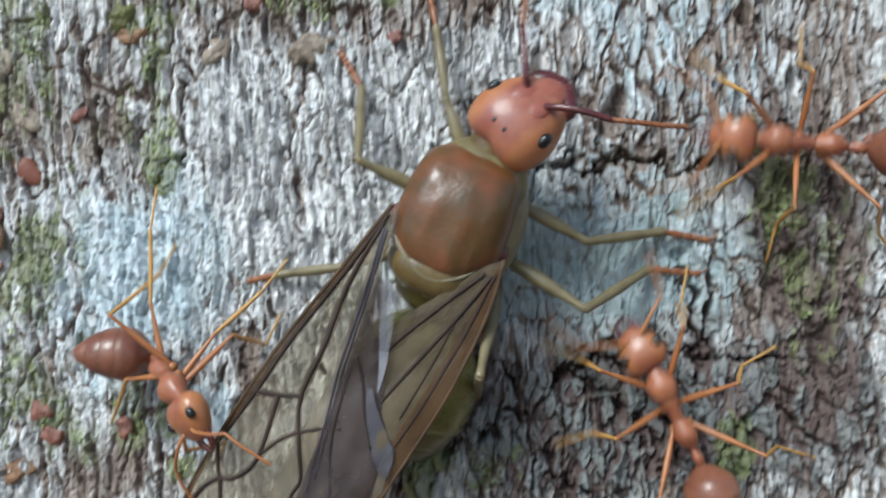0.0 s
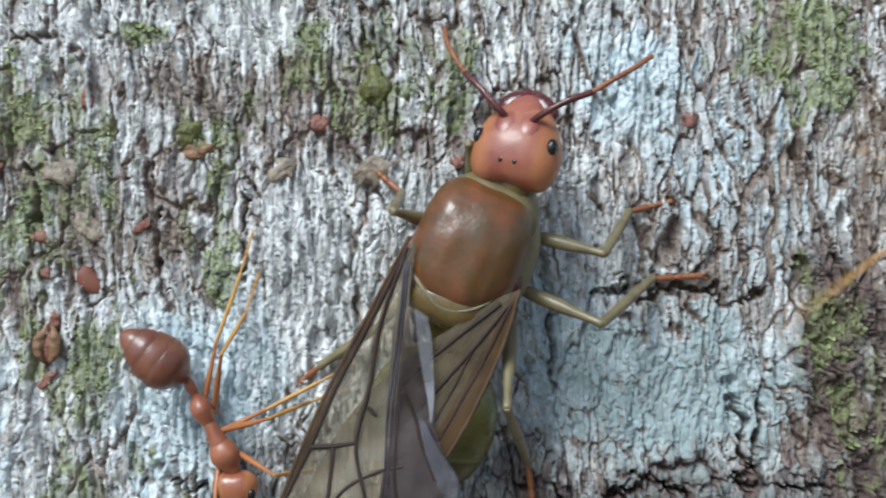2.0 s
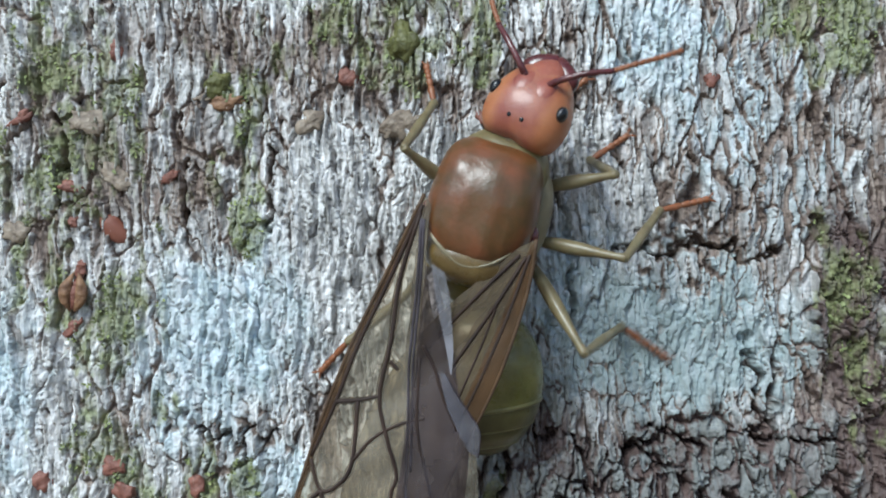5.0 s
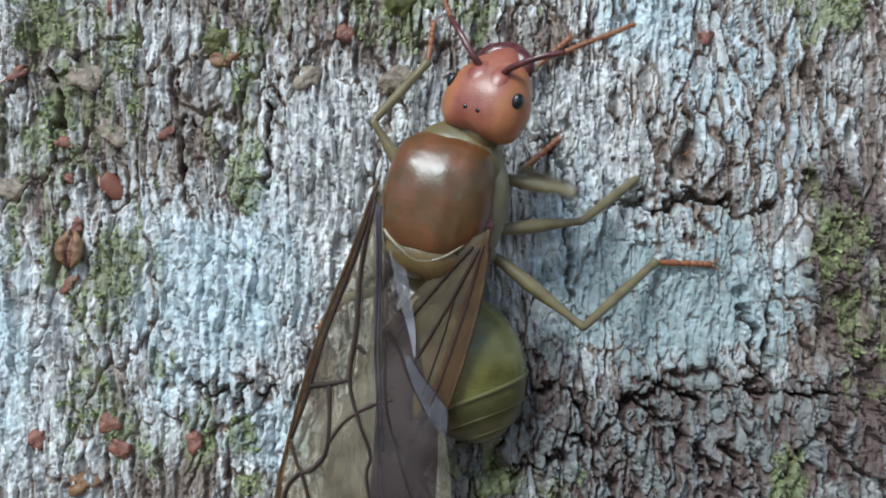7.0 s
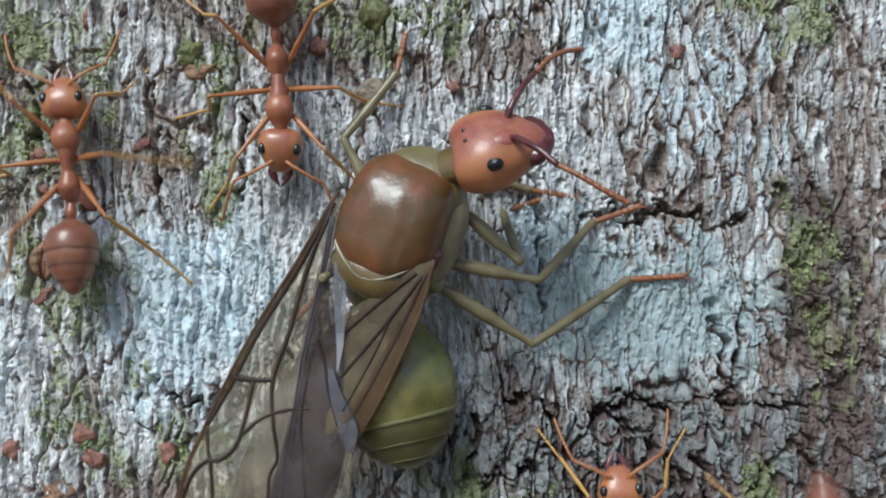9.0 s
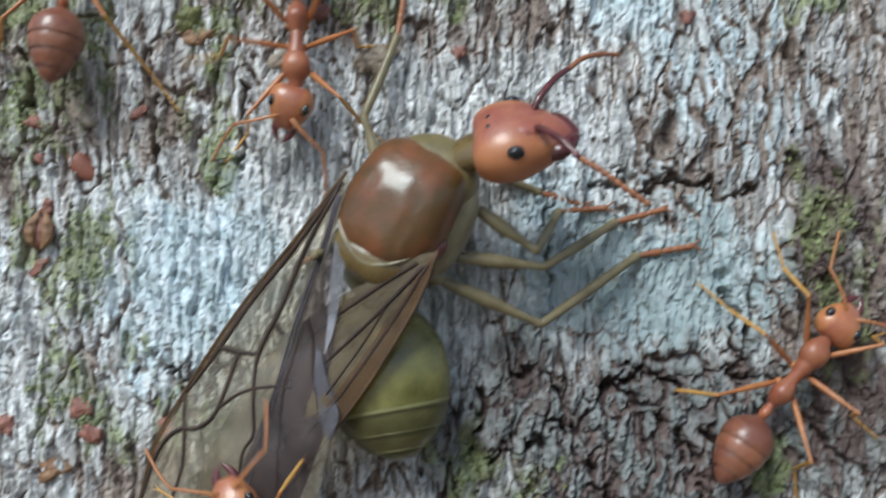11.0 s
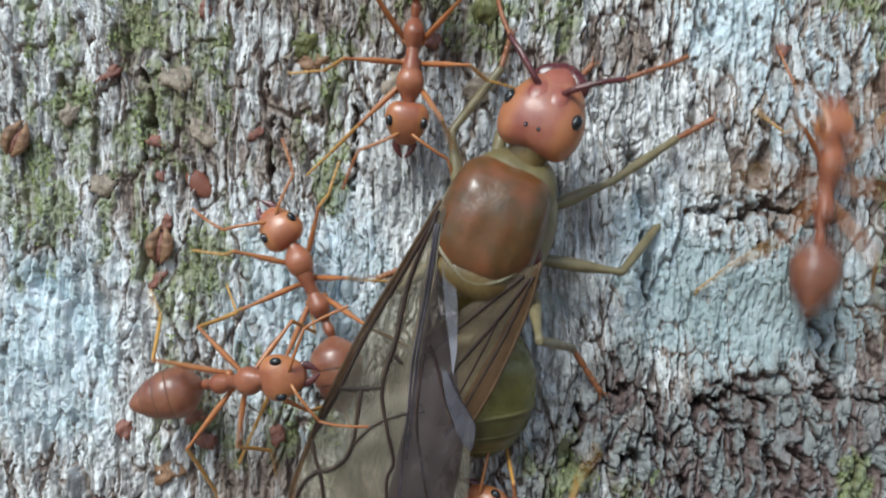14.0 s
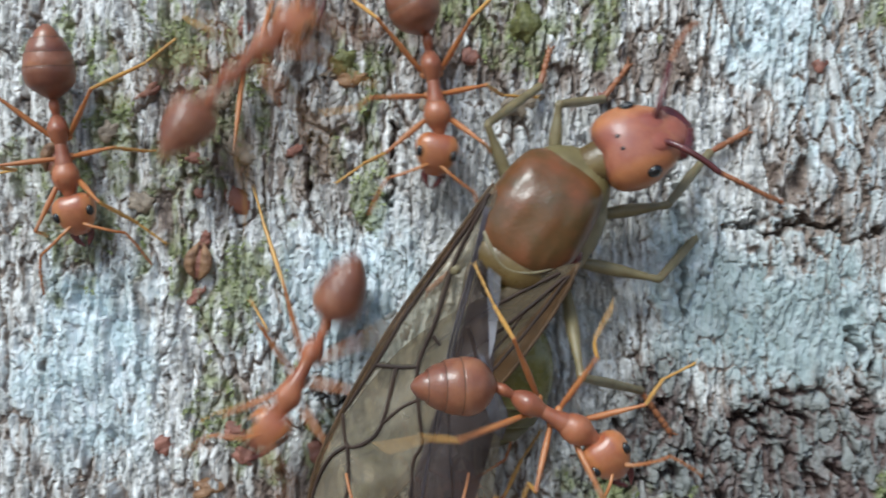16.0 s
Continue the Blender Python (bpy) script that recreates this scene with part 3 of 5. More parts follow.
def husk(x, z, angle):
    """A dry curled bud scale: two cupped halves over a core."""
    root = new("bud_husk")
    root.matrix_world = stance(x, z, crest_at(x, z) + 0.05, angle)
    for side in (-1, 1):
        bm = loft([(-0.8, side * 0.1, 0.1, 0.05, 0.05), (-0.4, side * 0.3, 0.25, 0.22, 0.14), (0.2, side * 0.34, 0.3, 0.26, 0.15), (0.7, side * 0.16, 0.2, 0.1, 0.08), (0.95, side * 0.05, 0.1, 0.02, 0.02)], 12, 12)
        part("scale", bm, M_HUSK, root)
    part("core", loft([(-0.7, 0, 0.1, 0.1, 0.1), (0, 0, 0.16, 0.22, 0.2), (0.6, 0, 0.1, 0.06, 0.06)], 8, 10), M_RED, root, "dark red core")
    return tagged(root, "dry brown curled bud husk stuck to the bark", "bud husk")


def litter():
    crumb("seed", -15.2, 2.79, (1.5, 0.92, 0.5), -38, M_SEED, "smooth red-brown oval seed on the bark", "seed", 1, True)
    husk(-16.85, 0.1, 8)
    husk(-23.25, 4.8, 25)
    flecks = "red-brown flecks on the bark"
    for k, (x, z, l, w) in enumerate(((-16.55, 1.07, 0.85, 0.4), (-17.0, -1.3, 0.85, 0.5), (-15.4, -7.25, 0.9, 0.8), (-14.98, -8.4, 0.95, 0.8), (-18.5, -7.95, 0.9, 0.75), (10.33, 8.47, 0.7, 0.6), (-18.95, 7.6, 1.1, 0.4), (19.63, 1.51, 0.9, 0.7), (-4.9, 8.85, 0.8, 0.7), (-14.8, 10.3, 0.7, 0.55), (-16.76, 3.14, 0.55, 0.4), (0.67, 6.96, 0.55, 0.5), (-19.6, -11.4, 0.9, 0.6), (-11.8, -8.14, 1.0, 0.6), (-17.0, 4.6, 0.5, 0.9), (-12.6, 4.9, 0.8, 0.4))):
        crumb("bark_fleck", x, z, (l, w, 0.28), 40 * k, M_RED, "rough red-brown fleck on the bark", "bark fleck", 20 + k, False, flecks)
    crumb("bark_chip", -16.55, -9.8, (1.15, 0.95, 0.55), 70, M_HUSK, "broken orange-brown bark chip", "bark chip", 41)
    for k, (x, z, l, w) in enumerate(((-2.75, 6.77, 1.6, 1.0), (-15.85, 7.45, 1.8, 1.1), (-19.5, 2.8, 1.2, 0.9), (-14.95, 4.95, 1.3, 0.8), (-6.5, 7.0, 0.9, 1.1), (-20.8, 5.86, 0.8, 0.7))):
        crumb("bark_lump", x, z, (l, w, 0.26), 60 + 25 * k, M_STONE, "pale brown lump crusted on the bark", "bark lump", 50 + k, False, "pale lumps on the bark")
    crumb("bud", -2.6, 10.25, (1.5, 1.05, 0.8), 5, M_BUD, "green-brown bud pressed on the bark", "bud", 61)
    crumb("bud", -10.45, 8.75, (1.1, 0.85, 0.6), 20, M_BUD, "small dark green bud on the bark", "bud", 62)
    crumb("bud_scale", -10.75, 8.25, (1.2, 0.35, 0.3), 75, M_STONE, "pale split lip of the bud", "bud scale", 64)
    crumb("bud_scale", -10.1, 7.95, (1.3, 0.6, 0.4), 85, M_HUSK, "dark brown split bud scale", "bud scale", 63)


def moss():
    """Short pointed leaves in tufts wherever moss covers the bark."""
    rnd = np.random.RandomState(4)
    s, z = rnd.uniform(-27, 24, 90000), rnd.uniform(-15.5, 16, 90000)
    cover = patches(s, z, MOSS_A + MOSS_B)
    cover = np.maximum(cover, 0.75 * bark(s, z)[2])
    clump = fbm(s * 1.6, z * 1.6, 90, 3)
    keep = (cover * (0.2 + 1.7 * clump) + 0.4 * (fbm(s * 5.0, z * 2.5, 93, 2) - 0.5) > 0.62) & (rnd.uniform(size=s.size) < np.where(z < -8, 0.25, 0.42)) & (fbm(s * 3.2, z * 0.9, 97, 3) > 0.44)
    s, z = s[keep], z[keep]
    h = bark(s, z)[0]
    verts, faces = [], []
    for a, b, c in zip(s, z, h):
        base = surface(a, b, c - 0.03)
        for _ in range(2):
            t = rnd.uniform(0, 2 * math.pi)
            lean = Vector((math.cos(t), -rnd.uniform(0.35, 1.1), math.sin(t))).normalized()
            side = lean.cross(Vector((0, -1, 0.2))).normalized() * rnd.uniform(0.03, 0.06)
            l = rnd.uniform(0.1, 0.27)
            i = len(verts)
            verts += [(base - side) * MM, (base + side) * MM, (base + lean * l * 0.6 + side * 1.1 + Vector((0, -0.03, 0))) * MM, (base + lean * l) * MM, (base + lean * l * 0.6 - side * 1.1) * MM]
            faces += [(i, i + 1, i + 2), (i, i + 2, i + 4), (i + 4, i + 2, i + 3)]
    me = bpy.data.meshes.new("moss")
    me.from_pydata(verts, [], faces)
    me.materials.append(M_MOSS)
    return tagged(new("moss", me), "short green moss tufts on the bark", "moss", kind="stuff")


# ---- the winged queen ----
def wing_sheet(lead, trail, lift):
    """A thin membrane between a leading and a trailing edge (rows of x, y in mm), with faint ripples."""
    a, b = spline(lead, 40), spline(trail, 40)
    bm = bmesh.new()
    rows = []
    for i in range(40):
        row = []
        for k in range(15):
            u = k / 14
            x, y = a[i] * (1 - u) + b[i] * u
            row.append(bm.verts.new(Vector((x, y, lift(x, y, u))) * MM))
        rows.append(row)
    for r, q in zip(rows, rows[1:]):
        for k in range(14):
            bm.faces.new((r[k], r[k + 1], q[k + 1], q[k]))
    return bm


def ripple(x, y):
    return 0.05 * math.sin(2.1 * x + 0.7 * y) + 0.04 * math.sin(1.3 * y - 1.9 * x)


def left_lift(x, y, u=0.0):
    return 1.7 + 0.03 * y + 0.18 * math.sin(0.35 * y) - 0.10 * abs(x + 0.6) + ripple(x, y)


def right_lift(x, y, u=0.0):
    return 1.38 + 0.025 * y - 0.1 * abs(x - 0.6) + ripple(x + 3, y)


def ribbon(rows, width, lift):
    """A flat strip that tapers along a line of x, y on the wing."""
    bm = bmesh.new()
    pairs = []
    for i, (x, y) in enumerate(rows):
        d = Vector(rows[min(i + 1, len(rows) - 1)] - rows[max(i - 1, 0)]).normalized()
        w = width * (1 - 0.45 * i / (len(rows) - 1)) * (1 + 0.25 * math.sin(1.7 * i))
        pairs.append([bm.verts.new(Vector((x + k * w * d.y, y - k * w * d.x, lift(x + k * w * d.y, y - k * w * d.x) - 0.012)) * MM) for k in (-1, 0, 1)])
    for a, b in zip(pairs, pairs[1:]):
        for k in (0, 1):
            bm.faces.new((a[k], a[k + 1], b[k + 1], b[k]))
    return bm


def veins(wing, lift, lines, radius=0.055, material=M_VEIN, band=0.0):
    """Thin rods along the wing, each on a darker band of the membrane where band gives its half width."""
    for line in lines:
        rows = spline(line, 26)
        part("vein", tube([(x, y, lift(x, y)) for x, y in rows], radius, 7, 26, 0.75), material, wing)
        if band:
            part("band", ribbon(rows, band, lift), M_SMOKE, wing, "smoky brown band along a vein")


QUEEN_LEGS = {
    # hip, lengths of femur, tibia and tarsus, way the knee points
    "L1": ((-0.7, 2.1, -1.4), (2.4, 2.9, 2.0), (-1.0, 0.2, 0.5)),
    "L2": ((-1.6, 0.3, -1.3), (2.9, 3.6, 1.8), (-1.0, -0.5, 0.5)),
    "L3": ((-1.2, -1.7, -1.2), (3.0, 3.1, 1.9), (-0.1, -1.0, -0.4)),
    "R1": ((1.9, 1.2, -1.5), (3.0, 3.6, 2.0), (0.2, -1.0, 0.7)),
    "R2": ((2.1, -0.9, -1.4), (3.7, 4.3, 2.2), (0.1, -1.0, 0.9)),
    "R3": ((2.3, -1.9, -1.3), (4.4, 5.3, 2.4), (0.3, -1.0, 0.2)),
}
WORKER_LEGS = {
    "L1": ((-0.3, 1.1, -0.25), (2.5, 2.2, 1.5), (-0.4, 0.6, 1.0)),
    "L2": ((-0.3, 0.25, -0.3), (2.6, 2.3, 1.6), (-0.5, 0.0, 1.0)),
    "L3": ((-0.3, -0.6, -0.3), (3.1, 2.9, 1.8), (-0.4, -0.5, 1.0)),
    "R1": ((0.3, 1.1, -0.25), (2.5, 2.2, 1.5), (0.4, 0.6, 1.0)),
    "R2": ((0.3, 0.25, -0.3), (2.6, 2.3, 1.6), (0.5, 0.0, 1.0)),
    "R3": ((0.3, -0.6, -0.3), (3.1, 2.9, 1.8), (0.4, -0.5, 1.0)),
}


def legs_for(root, legs, k, femur_mat, tibia_mat, tarsus_mat):
    for name, (hip, (lf, lt, ls), pole) in legs.items():
        part("coxa", blob(hip[0] * 0.8, hip[1], hip[2] * 0.85, 2.1 * k, 1.4 * k, 1.6 * k), femur_mat, root)
        part("femur", limb(lf, 0.62 * k, 1.08 * k, 0.66 * k, 0.1 * k), femur_mat, root, slot="femur_" + name)
        part("tibia", limb(lt, 0.6 * k, 0.8 * k, 0.74 * k, -0.15 * k), tibia_mat, root, slot="tibia_" + name)
        part("tarsus", tarsus(ls, 0.55 * k), tarsus_mat, root, "reddish jointed foot", slot="tarsus_" + name)


def queen():
    root = new("queen_ant")
    # thorax
    def dome(v):
        top = max(0.0, v.z)
        z = v.z - 0.018 * top * math.exp(-((abs(v.x) - 0.95) / 0.1) ** 2) * (1 if v.y < 0.6 else 0.3) - 0.014 * top * math.exp(-(v.x / 0.07) ** 2)
        z += 0.05 * top * noise.noise(Vector((v.x * 1.1, v.y * 0.9, 3.0))) + 0.016 * top * noise.noise(Vector((v.x * 3.1, v.y * 2.6, 7.0)))
        back = max(0.0, -v.y - 0.6)
        return Vector((v.x * (1 + 0.04 * math.tanh(-v.y)), v.y - 0.42 * back * (1 - 1.25 * (v.x / 2.0) ** 2), z))
    part("scutum", loft([(-2.0, 0, 0.05, 1.0, 0.6), (-1.85, 0, 0.15, 1.65, 1.15), (-1.2, 0, 0.2, 2.02, 1.58), (0, 0, 0.2, 2.1, 1.7), (1.1, 0, 0.12, 2.04, 1.58), (1.8, 0, -0.02, 1.84, 1.3), (2.2, 0, -0.15, 1.45, 0.9), (2.42, 0, -0.22, 0.95, 0.55), (2.5, 0, -0.25, 0.4, 0.3)], 48, 72, 2.7, dome), M_SCUTUM, root, "glossy chestnut-brown domed back")
    part("pronotum", loft([(0.2, 0.1, -0.6, 2.0, 1.25), (1.2, 0.12, -0.5, 2.02, 1.3), (2.0, 0.2, -0.45, 1.78, 1.25), (2.6, 0.32, -0.5, 1.35, 1.0), (2.95, 0.4, -0.55, 0.85, 0.7), (3.08, 0.42, -0.58, 0.4, 0.35)], 20, 32, 2.4), M_COLLAR, root, "olive-brown collar behind the head")
    part("scutellum", loft([(-3.3, 0, 0.1, 0.3, 0.3), (-3.15, 0, 0.22, 1.0, 0.85), (-2.75, 0, 0.3, 1.55, 1.14), (-2.2, 0, 0.28, 1.82, 1.26), (-1.5, 0, 0.15, 1.75, 1.1)], 18, 32, 2.4), M_SHIELD, root, "olive-brown shield at the rear of the back")
    seam = [(-1.92, -1.0, 0.85), (-1.6, -1.6, 1.22), (-0.9, -2.15, 1.42), (-0.1, -2.5, 1.46), (0.75, -2.3, 1.44), (1.4, -1.75, 1.3), (1.8, -1.15, 0.95)]
    part("seam", tube(seam, 0.1, 8, 36, 0.5), M_SEAM, root, "pale yellow groove across the back")
    part("flank", loft([(-2.6, 0, -0.9, 1.2, 0.9), (-1.6, 0.1, -0.75, 2.2, 1.25), (0, 0.15, -0.7, 2.4, 1.35), (1.4, 0.15, -0.7, 2.1, 1.2), (2.3, 0.1, -0.7, 1.3, 0.9)], 18, 28, 2.3), M_FLANK, root, "grey-olive side of the thorax")
    part("propodeum", loft([(-4.0, 0.2, -1.0, 0.6, 0.6), (-3.5, 0.1, -0.7, 1.3, 1.0), (-2.6, 0, -0.5, 1.5, 1.2), (-2.0, 0, -0.5, 1.2, 1.0)], 14, 24), M_OLIVE, root)
    part("petiole", loft([(-4.4, 0.4, -1.3, 0.3, 0.3), (-4.1, 0.35, -1.1, 0.5, 0.55), (-3.7, 0.25, -1.0, 0.4, 0.45), (-3.4, 0.2, -1.0, 0.4, 0.4)], 12, 16), M_OLIVE, root)
    for s in (-1, 1):
        part("wing_hinge", blob(s * 2.05, -0.85, 0.35, 0.28, 0.45, 0.35), M_DARK, root, "dark knob at the wing root")
    # abdomen, four plates that overlap like cups
    gaster = part("gaster", loft([(0.35, 0, -0.1, 0.25, 0.25), (0.0, 0, 0, 1.2, 0.95), (-0.7, 0, 0.05, 2.05, 1.5), (-1.9, 0, 0.08, 2.62, 1.86), (-3.1, 0, 0.05, 2.7, 1.92), (-3.9, 0, 0, 2.55, 1.82), (-4.1, 0, 0, 2.46, 1.76)], 28, 38, 2.1), M_GASTER, root, "swollen olive-green abdomen", slot="gaster")
    part("plate_rim", loft([(-3.6, 0, 0, 2.46, 1.74), (-4.0, 0, 0, 2.52, 1.79), (-4.14, 0, 0, 2.5, 1.78), (-4.2, 0, 0, 2.42, 1.7)], 8, 38, 2.1), M_RIM, gaster, "pale rim of an abdomen plate")
    part("tergite", loft([(-3.5, 0, 0, 2.4, 1.7), (-4.3, 0, -0.03, 2.36, 1.66), (-4.85, 0, -0.08, 2.12, 1.48), (-5.05, 0, -0.1, 1.98, 1.38)], 14, 36, 2.1), M_TAIL, gaster)
    part("tergite", loft([(-4.7, 0, -0.08, 1.9, 1.3), (-5.25, 0, -0.12, 1.78, 1.2), (-5.65, 0, -0.17, 1.42, 0.96), (-5.78, 0, -0.19, 1.26, 0.86)], 12, 32, 2.1), M_TAIL, gaster)
    part("tergite", loft([(-5.5, 0, -0.17, 1.2, 0.8), (-5.95, 0, -0.22, 0.95, 0.62), (-6.2, 0, -0.26, 0.5, 0.34), (-6.28, 0, -0.28, 0.08, 0.06)], 10, 26, 2.1), M_TAIL, gaster)
    for y, rx, rz, cz in ((-5.01, 1.97, 1.36, -0.1), (-5.75, 1.24, 0.84, -0.19)):
        ring = [(rx * math.cos(a * math.pi / 12), y, cz + rz * math.sin(a * math.pi / 12)) for a in range(25)]
        part("band", tube(ring, 0.065, 6, 60), M_RIM, gaster, "pale rim of an abdomen plate")
    for piece in [gaster, *gaster.children]:
        piece.data.transform(Matrix.Scale(0.95, 4))
    # head
    def heart(v):
        k = max(0.0, -v.y - 0.6)
        return Vector((v.x, v.y - 0.0 + 0.18 * k * abs(v.x) * -1 + 0.22 * k, v.z))
    head = part("head", loft([(-1.75, 0, 0, 0.5, 0.4), (-1.5, 0, 0, 1.25, 0.85), (-0.9, 0, 0, 1.66, 1.15), (0, 0, 0, 1.72, 1.2), (0.8, 0, -0.03, 1.42, 1.0), (1.4, 0, -0.1, 1.05, 0.72), (1.7, 0, -0.15, 0.6, 0.4)], 26, 34, 2.35, heart), M_HEAD, root, "orange-red rounded head", slot="head")
    for s in (-1, 1):
        part("eye", blob(s * 1.42, 0.05, 0.66, 0.24, 0.33, 0.28), M_EYE, head, "black oval eye")
        part("mandible", loft([(1.1, s * 0.72, -0.15, 0.4, 0.34), (1.6, s * 0.7, -0.12, 0.52, 0.34), (1.95, s * 0.5, -0.14, 0.5, 0.3), (2.2, s * 0.3, -0.18, 0.36, 0.2), (2.38, s * 0.12, -0.22, 0.1, 0.08)], 16, 16, 2.3), M_DARK, head, "dark maroon toothed jaw")
        part("frontal_ridge", loft([(-0.6, s * 0.4, 0.9, 0.1, 0.08), (0.0, s * 0.4, 0.93, 0.42, 0.2), (0.6, s * 0.38, 0.84, 0.5, 0.24), (1.05, s * 0.34, 0.66, 0.4, 0.2), (1.35, s * 0.3, 0.5, 0.1, 0.08)], 14, 14), M_FACE, head)
        part("scape", tube([(s * 0.5, 0.85, 0.85), (s * 0.9, 1.15, 1.1), (s * 1.7, 1.75, 1.15), (s * 2.5, 2.3, 0.9)], 0.14, 10, 16, 0.85), M_DARK, head, "dark red first joint of the feeler")
        part("funiculus", beaded([(s * 2.45, 2.28, 0.9), (s * 3.1, 2.9, 0.8), (s * 3.7, 3.6, 0.4), (s * 4.2, 4.4, -0.2)], 0.115), M_QTAR, head, "beaded reddish feeler")
    part("neck", loft([(-1.2, 0, -0.2, 0.95, 0.7), (-1.75, 0, -0.25, 0.85, 0.6), (-2.2, 0, -0.35, 0.8, 0.55), (-2.6, 0, -0.45, 0.6, 0.45)], 10, 16), M_SHIELD, head, "olive-brown neck")
    for x, y in ((0, -0.5), (-0.27, -0.82), (0.27, -0.82)):
        part("ocellus", blob(x, y, 1.12, 0.1, 0.1, 0.07, 10), M_EYE, head, "tiny black eye spot")
    part("clypeus", loft([(0.6, 0, 0.6, 0.3, 0.3), (1.0, 0, 0.48, 0.68, 0.38), (1.5, 0, 0.25, 0.7, 0.34), (1.85, 0, 0.05, 0.55, 0.26), (2.1, 0, -0.08, 0.25, 0.12)], 14, 20), M_FACE, head)
    for piece in [head, *head.children]:
        piece.data.transform(Matrix.Scale(0.98, 4))
    legs_for(root, QUEEN_LEGS, 0.27, M_QLEG, M_QLEG, M_QTAR)
    # wings folded back, the left over the right
    edge = [(2.3, -0.9), (2.45, -2.4), (2.42, -4.2), (2.2, -6.4), (1.7, -9.0), (1.0, -12.6), (0.2, -16.6)]
    right = part("forewing", wing_sheet(edge, [(1.8, -1.3), (0.7, -2.8), (-0.5, -4.5), (-1.8, -7.2), (-2.4, -10.4), (-2.4, -13.2), (-1.2, -16.4)], right_lift), M_WING_DARK, root, "smoky see-through wing folded back", slot="wing_right")
    veins(right, right_lift, [edge], 0.075, M_COSTA)
    inner = [(2.15, -1.2), (1.98, -2.6), (1.75, -4.3), (1.42, -6.4), (0.95, -8.9), (0.7, -12.4), (0.1, -16.2)]
    part("costal_strip", wing_sheet(edge, inner, lambda x, y, u: right_lift(x, y) + 0.03), M_AMBER, right, "amber see-through front edge")
    veins(right, right_lift, [[(2.2, -1.5), (1.95, -4.2), (1.5, -7.0), (0.9, -9.6)], [(2.1, -1.6), (1.5, -3.5), (0.6, -5.9), (0.0, -7.6)], [(1.85, -1.6), (0.75, -3.4), (-0.25, -5.2), (-1.0, -7.0)]], 0.075, M_VEIN, 0.3)
    veins(right, right_lift, [[(1.5, -3.5), (1.35, -5.0), (0.95, -7.6)]], 0.05)
    hind = part("hindwing", wing_sheet([(-1.3, -3.0), (-0.95, -5.0), (-0.6, -7.0), (-0.2, -9.5), (0.3, -13.0)], [(-0.9, -3.1), (0.2, -5.0), (1.2, -7.2), (2.2, -9.2), (2.9, -13.0)], lambda x, y, u: left_lift(x, y) + 0.05 + 0.03 * math.sin(6 * x + y)), M_HINDWING, root, "dark violet hind wing between the others", slot="wing_hind")
    veins(hind, lambda x, y: left_lift(x, y) + 0.05, [[(-0.56, -5.9), (0.1, -6.6), (0.56, -7.3), (1.55, -8.6)]], 0.07)
    lead = [(-2.1, -0.5), (-2.6, -3.2), (-3.17, -6.4), (-3.45, -9.0), (-3.58, -11.4), (-3.46, -14.2), (-2.4, -17.8)]
    left = part("forewing", wing_sheet(lead, [(-1.75, -0.8), (-1.3, -3.0), (0.0, -5.6), (1.8, -8.0), (2.85, -10.2), (3.3, -13.0), (1.6, -17.2)], left_lift), M_WING, root, "smoky see-through wing with dark veins, folded on top", slot="wing_left")
    veins(left, left_lift, [lead], 0.075, M_COSTA)
    part("costal_strip", wing_sheet(lead, [(-2.05, -0.6), (-2.4, -3.2), (-2.92, -6.4), (-3.16, -9.0), (-3.4, -11.3), (-3.3, -14.2), (-2.3, -17.7)], lambda x, y, u: left_lift(x, y) + 0.03), M_AMBER, left, "amber-brown see-through front edge")
    veins(left, left_lift, [
        [(-2.05, -0.9), (-2.4, -3.2), (-2.92, -6.4), (-3.16, -9.0), (-3.48, -11.3)],
        [(-2.05, -1.2), (-2.13, -3.9), (-1.77, -6.2), (-1.6, -8.3), (-0.76, -9.8), (-0.1, -10.9), (-0.1, -11.7), (0.5, -13.2), (0.9, -15.4)],
        [(-3.16, -9.0), (-2.32, -8.65), (-1.6, -8.27)],
        [(-2.34, -8.7), (-1.86, -10.9), (-2.1, -11.9), (-2.74, -12.4), (-3.48, -11.4)],
        [(-2.74, -12.4), (-2.3, -13.2), (-1.9, -14.2), (-1.5, -16.4)],
        [(-2.74, -12.4), (-3.15, -13.2), (-3.2, -14.4), (-2.9, -16.0)],
        [(-1.6, -6.9), (-1.2, -7.1)],
    ], 0.085, M_VEIN, 0.17)
    veins(left, left_lift, [[(-1.86, -10.9), (-1.37, -9.85), (-0.53, -9.0), (0.3, -8.5)], [(-0.56, -6.4), (0.14, -8.95), (1.05, -10.7), (1.95, -12.4), (2.3, -14.4)]], 0.065, M_VEIN, 0.15)
    veins(left, left_lift, [[(-1.95, -1.4), (-1.35, -4.2), (-0.85, -6.8), (-0.3, -8.7), (0.18, -10.6), (0.95, -13.2)], [(-1.85, -1.4), (-1.22, -4.2), (-0.7, -6.8), (-0.14, -8.7), (0.34, -10.6)]], 0.06, M_FOLD, 0.2)
    flap = part("wing_flap", wing_sheet([(0.3, -6.6), (0.5, -7.0), (0.95, -7.8), (1.6, -8.6), (2.2, -9.2)], [(0.6, -6.7), (1.2, -7.3), (1.9, -7.9), (2.4, -8.4), (2.6, -9.3)], lambda x, y, u: left_lift(x, y) + 0.12 + 0.03 * math.sin(5 * x) * math.sin(4 * y)), M_FLAP, root, "crumpled silvery flap of wing", slot="wing_flap")
